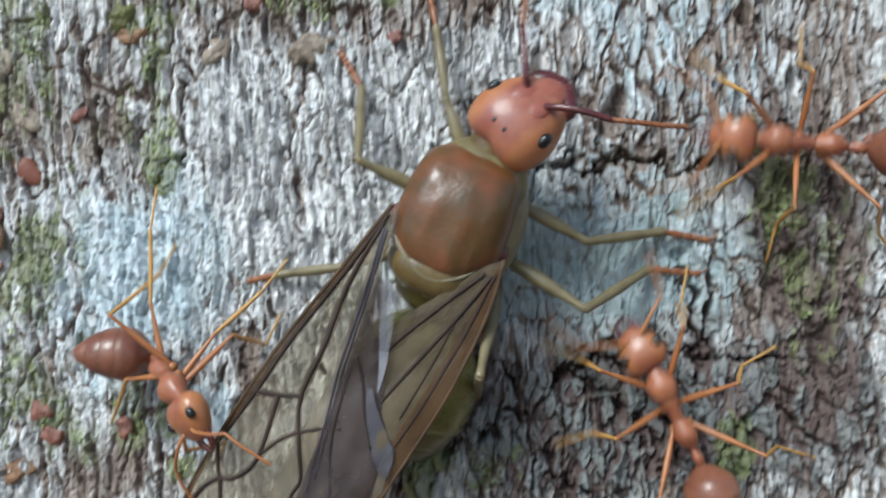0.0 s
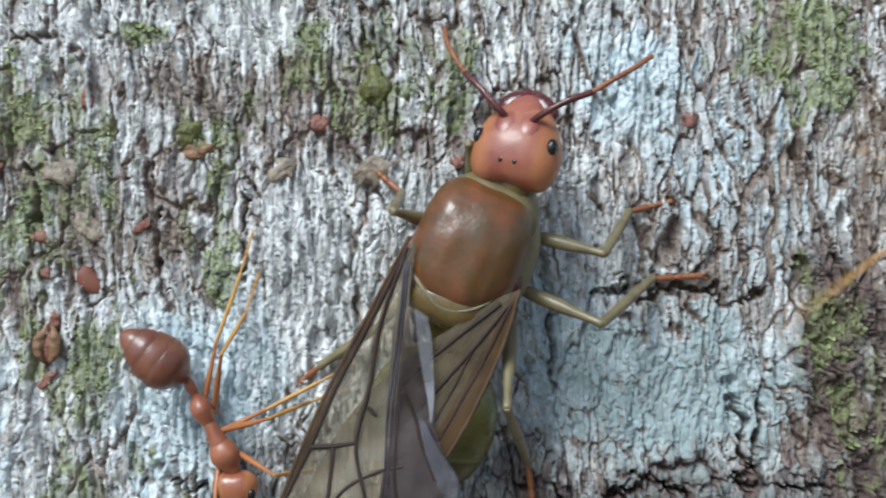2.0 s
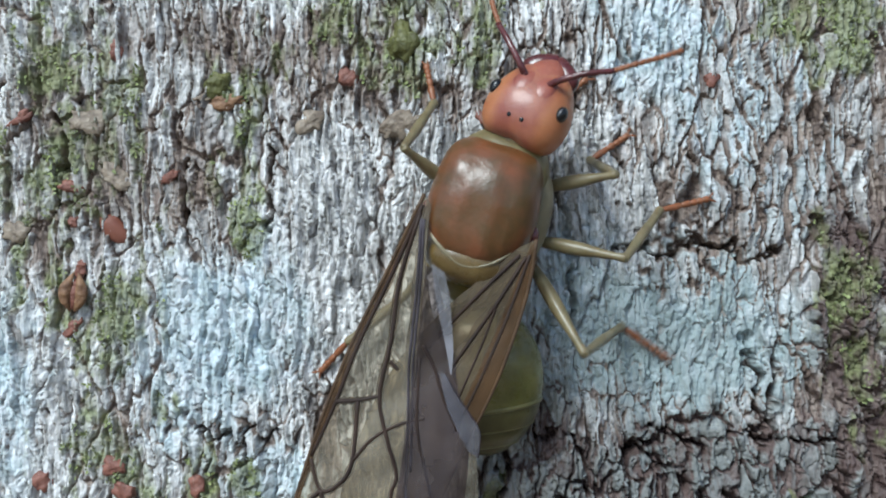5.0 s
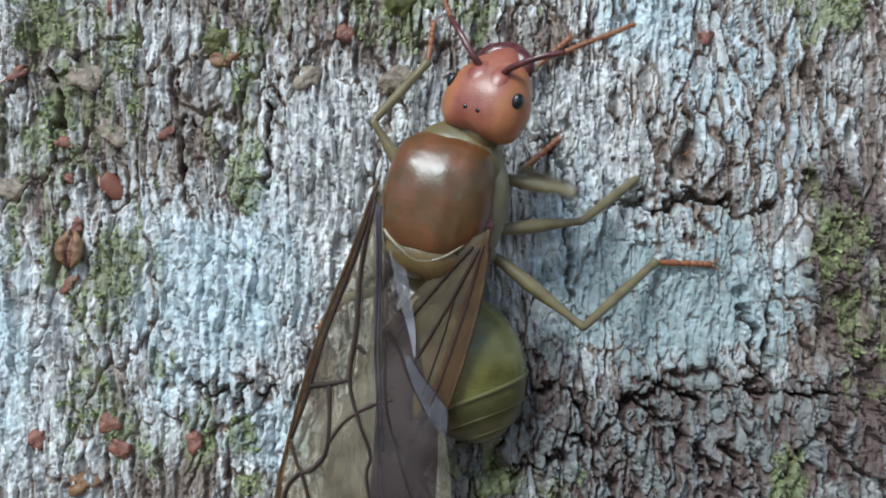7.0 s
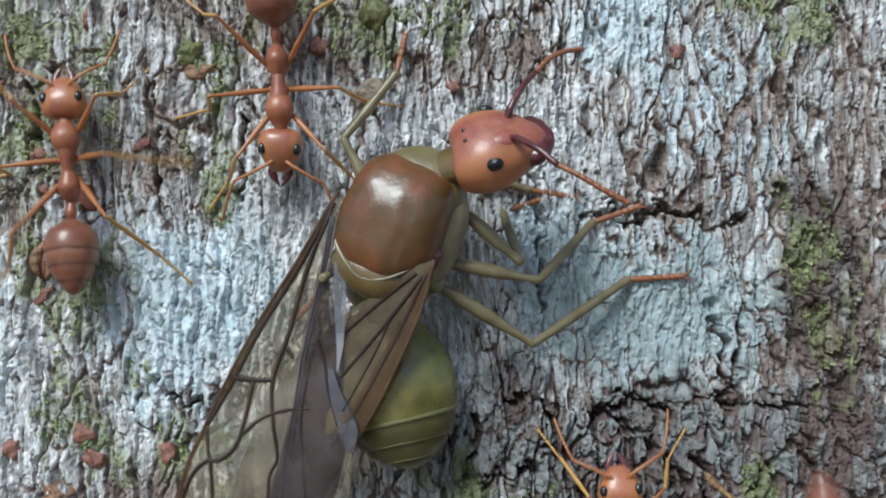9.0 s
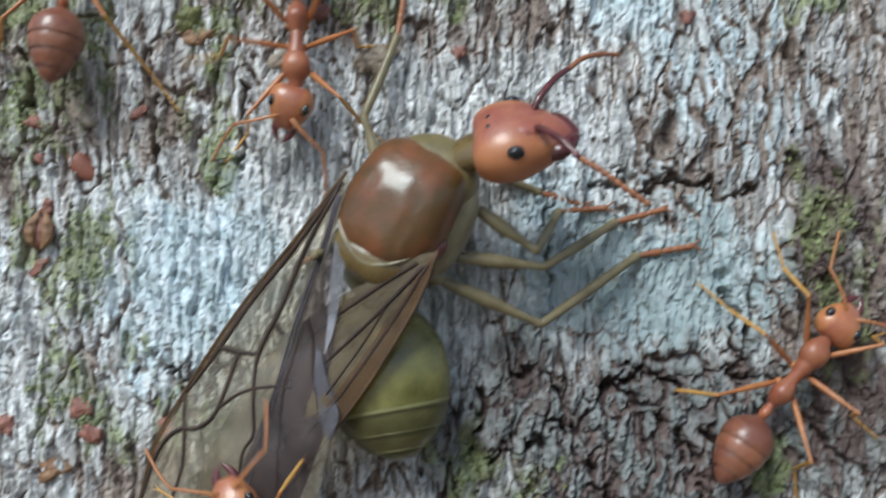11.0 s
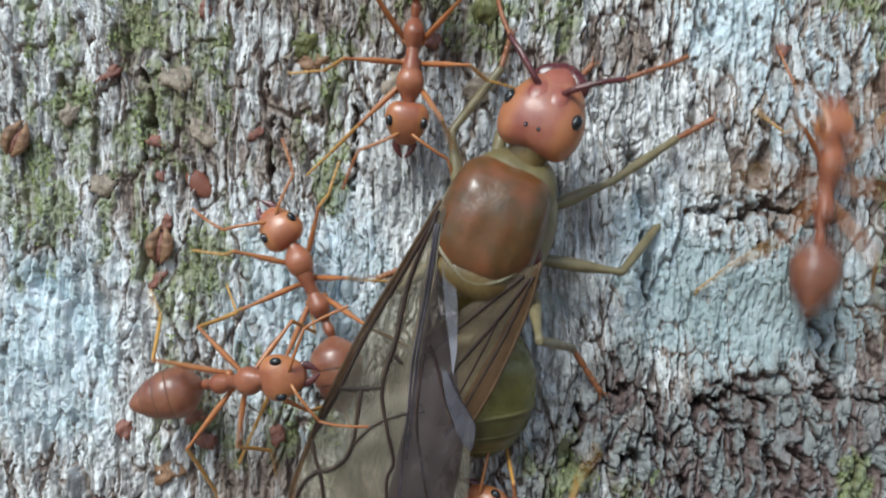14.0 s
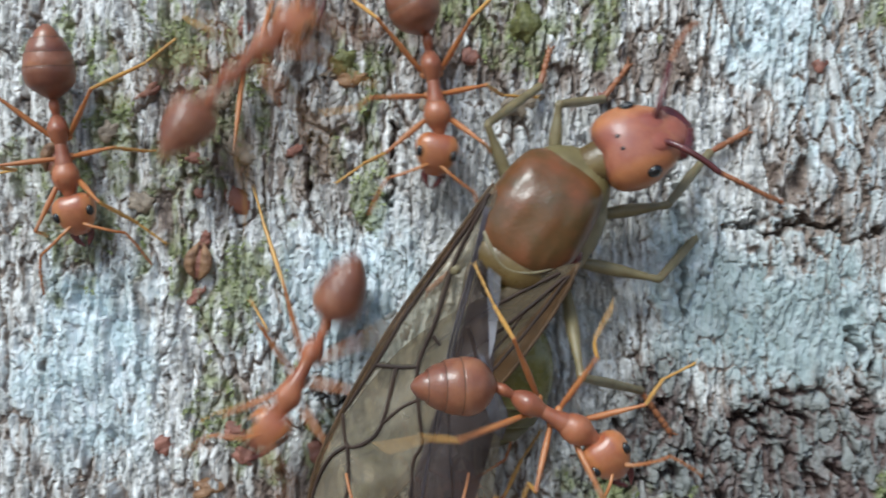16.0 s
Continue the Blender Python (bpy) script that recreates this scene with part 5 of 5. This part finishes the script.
WORKERS = {
    "A": [(0, -8.56, -5.65, 0, 119, -43, 43, 58), (0.5, -8.3, -4.86, 0, 125, -24, 24, 0), (1, -8.46, -4.48, 0, 121, -39, 39, 25), (1.5, -8.16, -4.76, 0, 140, -26, 26, 0), (2, -9.48, -3.34, 0, 155, -25, 25, 0), (2.5, -10.03, -4.74, 0, 171, -30, 27, 10), (3, -9.88, -8.12, 0, 157, -10, 10, 0), (3.4, -10.26, -13.99, 0, 169, -9, 9, 0), (3.55, -8.71, -22.26, 0, 169, 0, 0, 0)],
    "B": [(0, 10.56, -8.46, 0, -23, 8, -7, 0), (0.2, 11.67, -4.97, 0, -1, 2, -2, 0), (0.4, 11.4, -3.25, 0, -8, 4, -4, 0), (0.5, 11.3, -2.23, 0, -14, 8, -8, 0), (0.6, 11.34, 0.75, 0, -13, 1, -1, 0), (0.7, 10.85, 4.4, 0, -15, -1, 1, 0), (0.8, 10.15, 7.88, 0, -18, 2, -2, 0), (0.9, 9.9, 12.47, 0, -11, 1, -1, 0), (1.1, 9.1, 17.82, 0, -7, 0, 0, 0), (1.19, 8.45, 23.04, 0, -7, 0, 0, 0)],
    "C": [(0.29, 10.32, -23.9, 0, 0, 0, 0, 0), (0.5, 10.25, -11.82, 0, 0, -1, 1, 0), (0.7, 7.03, -9.11, 0, 0, -1, 1, 0), (0.9, 10.89, -3.98, 0, 10, 1, -1, 0), (1, 12.96, -0.3, 0, 13, -1, 1, 0), (1.1, 16.37, 5.71, 0, 19, 0, 0, 0), (1.2, 18.09, 11.09, 0, 17, 1, -1, 0), (1.4, 19.26, 18.05, 0, 11, -1, 1, 0), (1.49, 20.33, 23.54, 0, 11, 0, 0, 0)],
    "D": [(0, 16.3, 1.53, 0, -80, 0, 0, 0), (0.2, 18.13, 6.53, 0, -39, 8, -8, 0), (0.3, 17.84, 10.94, 0, 2, 2, -2, 0), (0.5, 18.61, 17.18, 0, 3, 0, 0, 0), (0.6, 18.93, 23.07, 0, 3, 0, 0, 0)],
    "E": [(0.55, -22.5, -21.29, 0, 16, 0, 0, 0), (0.9, -17.48, -3.32, 0, 16, -1, 1, 0), (1.1, -14.66, 1.9, 0, 13, -2, 2, 0), (1.2, -12.22, 4.12, 0, 16, -2, 2, 0), (1.3, -9.55, 7.62, 0, 27, -1, 1, 0), (1.4, -7.29, 11.47, 0, 18, -5, 5, 0), (1.5, -5.03, 13.24, 0, 26, 1, -1, 0), (1.6, -5.06, 14.12, 0, 26, 0, 0, 0), (1.7, -3.28, 15.92, 0, 19, -2, 2, 0), (1.9, -1.76, 20.97, 0, 23, 0, 0, 0), (1.93, -1.14, 22.44, 0, 23, 0, 0, 0)],
    "F": [(1.29, 8.81, -23.51, 0, 13, 0, 0, 0), (1.5, 11.52, -12.09, 0, 14, 1, -1, 0), (1.7, 11.69, -8.59, 0, 7, 0, 0, 0), (1.8, 15.56, 0.31, 0, 18, 1, -1, 0), (1.9, 16.94, 1.21, 0, 10, 0, 0, 0), (2, 20.4, 4.95, 0, 18, 0, 0, 0), (2.2, 24.13, 8.55, 0, 18, 0, 0, 0), (2.45, 28.98, 23.7, 0, 18, 0, 0, 0)],
    "G": [(1.75, -22.68, -20.63, 0, 7, 0, 0, 0), (2.1, -20.56, -3.17, 0, 7, 0, 0, 0), (2.4, -16.34, 3.07, 0, -1, 0, 0, 0), (2.5, -14.71, 6.04, 0, 13, -4, 4, 0), (2.6, -12.42, 6.66, 0, 26, -3, 3, 0), (2.7, -8.85, 7.69, 0, 38, -4, 4, 0), (2.8, -5.98, 11.63, 0, 23, -1, 1, 0), (3, -2.65, 17.96, 0, 27, -2, 2, 0), (3.09, -0.28, 22.63, 0, 27, 0, 0, 0)],
    "I": [(2.16, 11.44, -22.9, 0, -2, 0, 0, 0), (2.4, 11.08, -9.9, 0, -2, 0, 0, 0), (2.5, 11.88, -9.57, 0, -9, -2, 2, 0), (2.6, 14.18, -3.88, 0, -18, 1, -1, 0), (2.8, 14.05, -7.93, 0, -3, 0, 0, 0), (2.9, 13.28, -7.67, 0, 11, -3, 3, 0), (3, 13.9, -1.99, 0, 15, -1, 1, 0), (3.1, 16.21, 4.64, 0, 17, 1, -1, 0), (3.3, 19.43, 11.45, 0, 20, -1, 1, 0), (3.51, 23.76, 23.42, 0, 20, 0, 0, 0)],
    "J": [(2.39, -16, -21.04, 0, 5, 0, 0, 0), (2.6, -15.14, -10.27, 0, 5, -2, 2, 0), (2.9, -15.36, -4.7, 0, 2, 0, 0, 0), (3, -17.07, -1.4, 0, 3, 0, 0, 0), (3.2, -18.58, 5.8, 0, 15, -1, 1, 0), (3.3, -15.15, 10.08, 0, 52, -5, 5, 0), (3.4, -10.98, 9.08, 0, 70, -2, 2, 0), (3.5, -7.86, 7.07, 0, 69, -5, 5, 0), (3.6, -5.59, 8.59, 0, 54, 0, 0, 0), (3.7, -4.31, 11.77, 0, 42, 1, -1, 0), (3.9, -0.58, 17.5, 0, 40, -4, 4, 0), (4.01, 3.45, 22.39, 0, 40, 0, 0, 0)],
    "K": [(5.25, -29.65, -10.02, 0, 35, 0, 0, 0), (5.5, -22.24, 0.38, 0, 36, -6, 6, 0), (6, -13.83, 5.01, 0, 34, 6, -6, 0), (6.3, -10.76, 11.92, 0, 10, 0, 0, 0), (6.5, -11.37, 13.46, 0, 7, -1, 1, 0), (6.8, -12.1, 18.53, 0, 6, 0, 0, 0), (6.86, -11.74, 22.02, 0, 6, 0, 0, 0)],
    "L": [(6.97, 28.54, 23.06, 0, -137, 0, 0, 0), (7.2, 19.46, 13.44, 0, -137, -7, 7, 0), (7.4, 15.97, 9.04, 0, -140, 0, 0, 0), (7.6, 11.12, 8.04, 0, -142, -1, 1, 0), (7.7, 10.87, 6.02, 0, -148, -5, 5, 0), (7.8, 12.95, 2.69, 0, -169, -2, 2, 0), (8, 14.7, -2.63, 0, -182, -4, 5, 10), (8.2, 14.29, -1.06, 0, -196, -3, 3, 9), (9, 16.22, -14.78, 0, -189, -2, 2, 0), (9.13, 17.31, -21.58, 0, -189, 0, 0, 0)],
    "M": [(7.47, -8.42, 22.46, 0, 179, 0, 0, 0), (7.6, -8.27, 15.35, 0, 179, 2, -2, 0), (8, -8.7, 8.96, 0, 206, -7, 7, 0), (8.2, -6.29, 6.41, 0, 177, -1, 1, 0), (10.3, -6.78, 8.33, 0, 181, -17, 17, 0), (10.5, -6.18, 6.92, 0, 162, -22, 19, 4), (11, -5.77, 7.34, 0, 182, -15, 17, 5), (11.5, -4.29, 5.27, 2.6, 155, -21, 21, 0), (12, -5.54, 6.77, 0.6, 188, 2, -2, 0), (12.5, -5.73, 5.8, 0.6, 191, -2, 2, 0), (13, -6.65, 5.66, 0.6, 185, -12, 12, 0), (13.5, -6.23, 6.59, 0.6, 194, -4, 4, 0), (14, -5.78, 7.74, 0.6, 185, -1, 1, 0), (14.5, -5.56, 8.74, 0.6, 171, 0, 0, 1), (15, -6.45, 7.64, 0.6, 177, -28, 22, 6), (15.5, -7.83, 8.21, 0.6, 201, -13, 12, 0), (16, -6.52, 7.16, 0.6, 173, -21, 17, 0)],
    "N": [(7.87, 10.19, -22.37, 0, -3, 0, 0, 0), (8, 9.86, -15.47, 0, -3, 0, 0, 0), (8.1, 9, -10.88, 0, -4, -1, 1, 0), (8.2, 8.47, -9.64, 0, -5, -2, 2, 0), (9.2, 7.08, -12.86, 0, -3, 0, 0, 0), (10.3, 7.14, -9.63, 0, 4, 0, 0, 0), (10.5, 11.97, -6.28, 0, 21, 0, 0, 2), (10.7, 13.74, -6.26, 0, 40, 1, -1, 0), (11, 13.92, -6.55, 0, 41, -4, 3, 0), (11.3, 12.95, -6.37, 0, 39, 0, 0, 0), (11.5, 11.52, -6.86, 0, -4, 4, -4, 0), (11.8, 13.59, -5.21, 0, -9, 2, -2, 0), (12, 13.61, -4.2, 0, -5, 9, -9, 0), (12.3, 17.02, -5.14, 0, -5, 2, -2, 0), (12.81, 14.43, 21.04, 0, -6, 0, 0, 0)],
    "O": [(11.05, 3, -21.58, 0, 6, 0, 0, 0), (11.2, 3.77, -13.37, 0, 6, 0, 0, 0), (11.5, 6.2, -7.68, 0, 18, -1, 1, 0), (11.8, 5.68, -8.68, 0, -1, 2, -2, 0), (12, 3.62, -8.17, 0, -45, 5, -5, 0), (12.2, 0.63, -9.13, 0, -65, 2, -2, 0), (12.5, 0.7, -10.58, 0, -81, 1, -1, 0), (13, 0.31, -10.59, 0, -68, 1, -1, 0), (13.5, 0.15, -11.71, 0, -79, 1, -1, 0), (14, -1.02, -12.73, 0, -43, 6, -6, 0), (15, -5.35, -12.56, 0, 4, -1, 1, 0), (16, -5.37, -12.35, 0, -2, 0, 0, 0)],
    "P": [(11.71, 11.75, -21.55, 0, -7, 0, 0, 0), (11.9, 10.41, -11.41, 0, -6, -2, 2, 0), (12.1, 9.96, -8.91, 0, -13, -1, 1, 0), (12.2, 11.27, -5.2, 0, -12, -1, 1, 0), (12.3, 9.06, 0.06, 0, -12, -1, 1, 0), (12.4, 9.65, 4.2, 0, -4, -2, 2, 0), (12.5, 10.23, 11.25, 0, -3, 0, 0, 0), (12.8, 11.78, 17.47, 0, -4, 0, 0, 0), (12.87, 11.53, 21.18, 0, -4, 0, 0, 0)],
    "R": [(12.84, -2.42, -22.18, 0, 12, 0, 0, 0), (13, -0.46, -13.28, 0, 12, -3, 3, 0), (13.5, 2.31, -9.31, 0, 27, 3, -3, 0), (13.6, 4.06, -9.87, 0, 51, 1, -1, 0), (13.7, 5.99, -8.23, 0, 58, 1, -1, 0), (13.8, 10, -5.81, 0, 30, 2, -2, 0), (14, 11.46, 2.26, 0, 9, 3, -3, 0), (14.1, 10.32, 5.72, 0, 3, 1, -1, 0), (14.2, 12.62, 11.96, 0, 5, 0, 0, 0), (14.5, 14.1, 19.77, 0, 5, 0, 0, 0), (14.54, 14.26, 21.67, 0, 5, 0, 0, 0)],
    "S": [(13.92, 8.35, 21.5, 0, -162, 0, 0, 0), (14.1, 5.5, 12.5, 0, -162, -3, 3, 0), (14.3, 4.56, 6.28, 0, -168, 0, 0, 0), (14.4, 3.66, 4.26, 0, -164, 0, 0, 0), (14.5, 5.74, -1.54, 0, -164, 2, -3, 0), (14.6, 7.29, -5.92, 0, -165, 1, -1, 0), (14.7, 9.55, -11.78, 0, -172, -1, 1, 0), (15, 10.19, -19.97, 0, -176, 0, 0, 0), (15.03, 10.09, -21.44, 0, -176, 0, 0, 0)],
    "T": [(9.91, -6.66, -22.36, 0, -8, 0, 0, 0), (10, -7.32, -17.24, 0, -8, 0, 0, 0), (10.5, -6.41, -13.15, 3.2, -13, -1, 1, 0), (11, -7.08, -12.62, 3.3, -22, -2, 2, 0), (11.3, -7.77, -10.24, 3.3, -61, -1, 1, 47), (11.5, -6.96, -10.3, 3.3, -63, 1, -1, 36), (12, -7.88, -9.27, 3.4, -66, 8, -8, 39), (12.5, -9.63, -8.67, 2.9, -58, 18, -17, 29), (12.8, -12.34, -8.03, 1.3, -42, 2, -2, 37), (13, -12.5, -4.94, 0.7, -29, 10, -10, 0), (13.2, -10.29, -1.69, 0.6, -8, 4, -4, 0), (13.5, -11.02, -3.69, 0.5, -20, 9, -10, 0), (14, -10.08, -1.67, 0.5, -23, 15, -15, 0), (14.5, -7.44, -0.17, 3, 11, 10, -10, 53), (14.8, -5.78, -1.66, 4.2, 23, 2, -2, 47), (15, -3.15, -2.44, 4.6, 72, -20, 21, 58), (15.5, -0.2, -4.34, 4.5, 89, -10, 10, 11), (16, -2.4, -5.56, 4.4, 119, -28, 24, 0)],
    "U": [(12.72, -32.3, -19.46, 0, 68, 0, 0, 0), (13, -16.45, -13.09, 0, 68, 0, 0, 34), (13.5, -11.78, -7.66, 0, 57, -1, 1, 29), (14, -13.01, -5.39, 0, 78, -5, 5, 47), (14.5, -12.91, -2.66, 0, 95, 1, -1, 56), (15, -13.19, -0.92, 0, 77, -1, 1, 55), (15.5, -13.54, -3.17, 0, 91, -12, 13, 51), (15.8, -14.89, 1.82, 0, 48, 7, -7, 34), (16, -14.35, 8.5, 0, 47, -13, 7, 0)],
    "V": [(14.58, -20.16, 22.86, 0, -184, 0, 0, 0), (14.7, -19.72, 16.31, 0, -184, 0, 0, 0), (15, -19.19, 12.86, 0, -176, -1, 1, 0), (15.2, -18.61, 7.3, 0, -181, -1, 1, 0), (15.5, -20.22, 4.33, 0, -177, -3, 3, 0), (16, -22.39, 4.88, 0, -189, 6, -6, 0)],
    "Y": [(14.59, -14.69, 22.46, 0, -181, 0, 0, 0), (14.7, -14.6, 16.45, 0, -181, 1, -1, 0), (15, -14.71, 13.01, 0, -179, 0, 0, 0), (15.2, -13.28, 8.52, 0, -177, -1, 1, 0), (15.5, -9.75, 2.86, 0, -191, -4, 4, 0), (15.8, -9.8, -0.52, 0, -189, 4, -4, 0), (16, -12.1, -4.46, 0, -151, -5, 5, 9)],
    "Z": [(14.1, -6.77, -22.32, 0, 0, 0, 0, 0), (14.2, -6.53, -16.72, 3.8, 0, 0, 0, 0), (14.5, -6.25, -14.43, 3.8, 0, 0, 0, 0), (15, -6.71, -13.68, 3.8, 0, 0, 0, 0), (15.5, -6.04, -13.14, 3.8, 0, 0, 0, 0), (16, -7.74, -13.72, 3.8, 1, 0, 0, 0)],
    "X": [(7.85, -11.88, -21.86, 0, -3, 0, 0, 0), (8, -12.37, -13.65, 0, -3, 0, 0, 0), (8.1, -12.75, -10.89, 0, -3, -1, 1, 0), (8.2, -13.21, -4.46, 0, -8, -1, 1, 0), (9, -15.26, 3.98, 0, -3, 0, 0, 0), (10.5, -14.95, 10.23, 0, 5, 0, 0, 0), (11, -14.89, 11.15, 0, 7, 1, -1, 0), (11.4, -15.51, 15.41, 0, 5, 0, 0, 0), (11.53, -14.91, 22.29, 0, 5, 0, 0, 0)],
}
HOLDS = {
    # feet that stay where they stand: leg, from, to, place on the bark and height over it
    "A": [("R3", 0.0, 1.2, -9.05, 3.85, 0.1), ("R3", 1.25, 2.1, -7.5, 5.75, 0.1), ("R2", 0.0, 2.2, -3.4, -0.8, 1.0), ("L2", 0.0, 0.3, -12.3, -7.9, 0.1)],

}
REST = {"L1": (-3.3, 4.3), "L2": (-4.7, 0.5), "L3": (-4.3, -4.9), "R1": (3.2, 4.5), "R2": (4.8, 0.2), "R3": (4.4, -4.7)}
GAIT = {"L1": 0, "R2": 0, "L3": 0, "R1": 1, "L2": 1, "R3": 1}


def steps(rows, times, holds):
    """Walk a body along its rows and let the feet step after it, three and three; gives toes in body space at the times."""
    out, planted, swing = [], {}, {}
    want = set(round(t, 3) for t in times)
    fine = sorted(want | set(round(times[1] + k / 30, 3) for k in range(int((times[-2] - times[1]) * 30) + 1)))

    def body(t):
        x, z, lift, heading, gb, hb, tilt = glide(rows, t)
        return stance(x, z, lift + 1.6 + 2.2 * math.sin(math.radians(tilt)) + max(0.0, height_at(x, z)), heading, tilt), lift

    def home(name, m, lift):
        p = m @ (Vector((*REST[name], 0)) * MM) / MM
        return surface(p.x, p.z, lift + height_at(p.x, p.z) + 0.1)

    for t in fine:
        m, lift = body(t)
        later, lift2 = body(t + 0.09)
        inv = m.inverted()
        busy = {GAIT[n] for n in swing}
        for name in REST:
            goal = home(name, m, lift)
            held = next((h for h in holds if h[0] == name and h[1] <= t <= h[2]), None)
            if held:
                planted[name] = surface(held[3], held[4], held[5])
                swing.pop(name, None)
                continue
            if name not in planted:
                planted[name] = goal
            if name in swing:
                t0, a, b = swing[name]
                u = min(1.0, (t - t0) / 0.08)
                planted[name] = a.lerp(b, u) + Vector((0, -0.5 * math.sin(math.pi * u), 0))
                if u >= 1:
                    del swing[name]
            else:
                off = (planted[name] - goal).length
                if off > 2.6 or (off > 1.1 and (1 - GAIT[name]) not in busy):
                    swing[name] = (t, planted[name], home(name, later, lift2))
                    busy.add(GAIT[name])
        if round(t, 3) in want:
            out.append((t, {n: (inv @ (p * MM)) / MM for n, p in planted.items()}))
    return out


def move_worker(root, rows, holds):
    found = slots(root)
    first, last = rows[0][0], min(16.0, rows[-1][0] + 0.1)
    gap = 0.1 if last - first > 3 else 0.0667
    times = sorted({0.0, *[round(first + gap * k, 3) for k in range(int((last - first) / gap) + 1)], *[r[0] for r in rows], last, 16.0})
    times = [t for t in times if t <= 16.0]
    toes = steps(rows, times, holds)
    poses = []
    for t in times:
        x, z, lift, heading, gb, hb, tilt = glide(rows, t)
        poses.append((t, stance(x, z, lift + 1.6 + 2.2 * math.sin(math.radians(tilt)) + max(0.0, height_at(x, z)), heading, tilt)))
    walk(root, poses)
    key_legs(found, toes, WORKER_LEGS)
    for slot, place, i, dip, share in (("gaster", (0, -2.3, 0.0), 4, -10, -0.85), ("head", (0, 1.88, 0.0), 5, -8, -0.5)):
        walk(found[slot], [(t, Matrix.Translation(Vector(place) * MM) @ pose(0, 0, 0, 0, 0, -float(glide(rows, t)[i])) @ pose(0, 0, 0, dip + share * float(glide(rows, t)[6]), 0, 0)) for t in times])


def motions():
    move_queen()
    model = worker()
    ants = [model] + [copy_thing(model, Matrix.Identity(4)) for _ in range(len(WORKERS) - 1)]
    for ant, (name, rows) in zip(ants, WORKERS.items()):
        move_worker(ant, rows, HOLDS.get(name, ()))


motions()
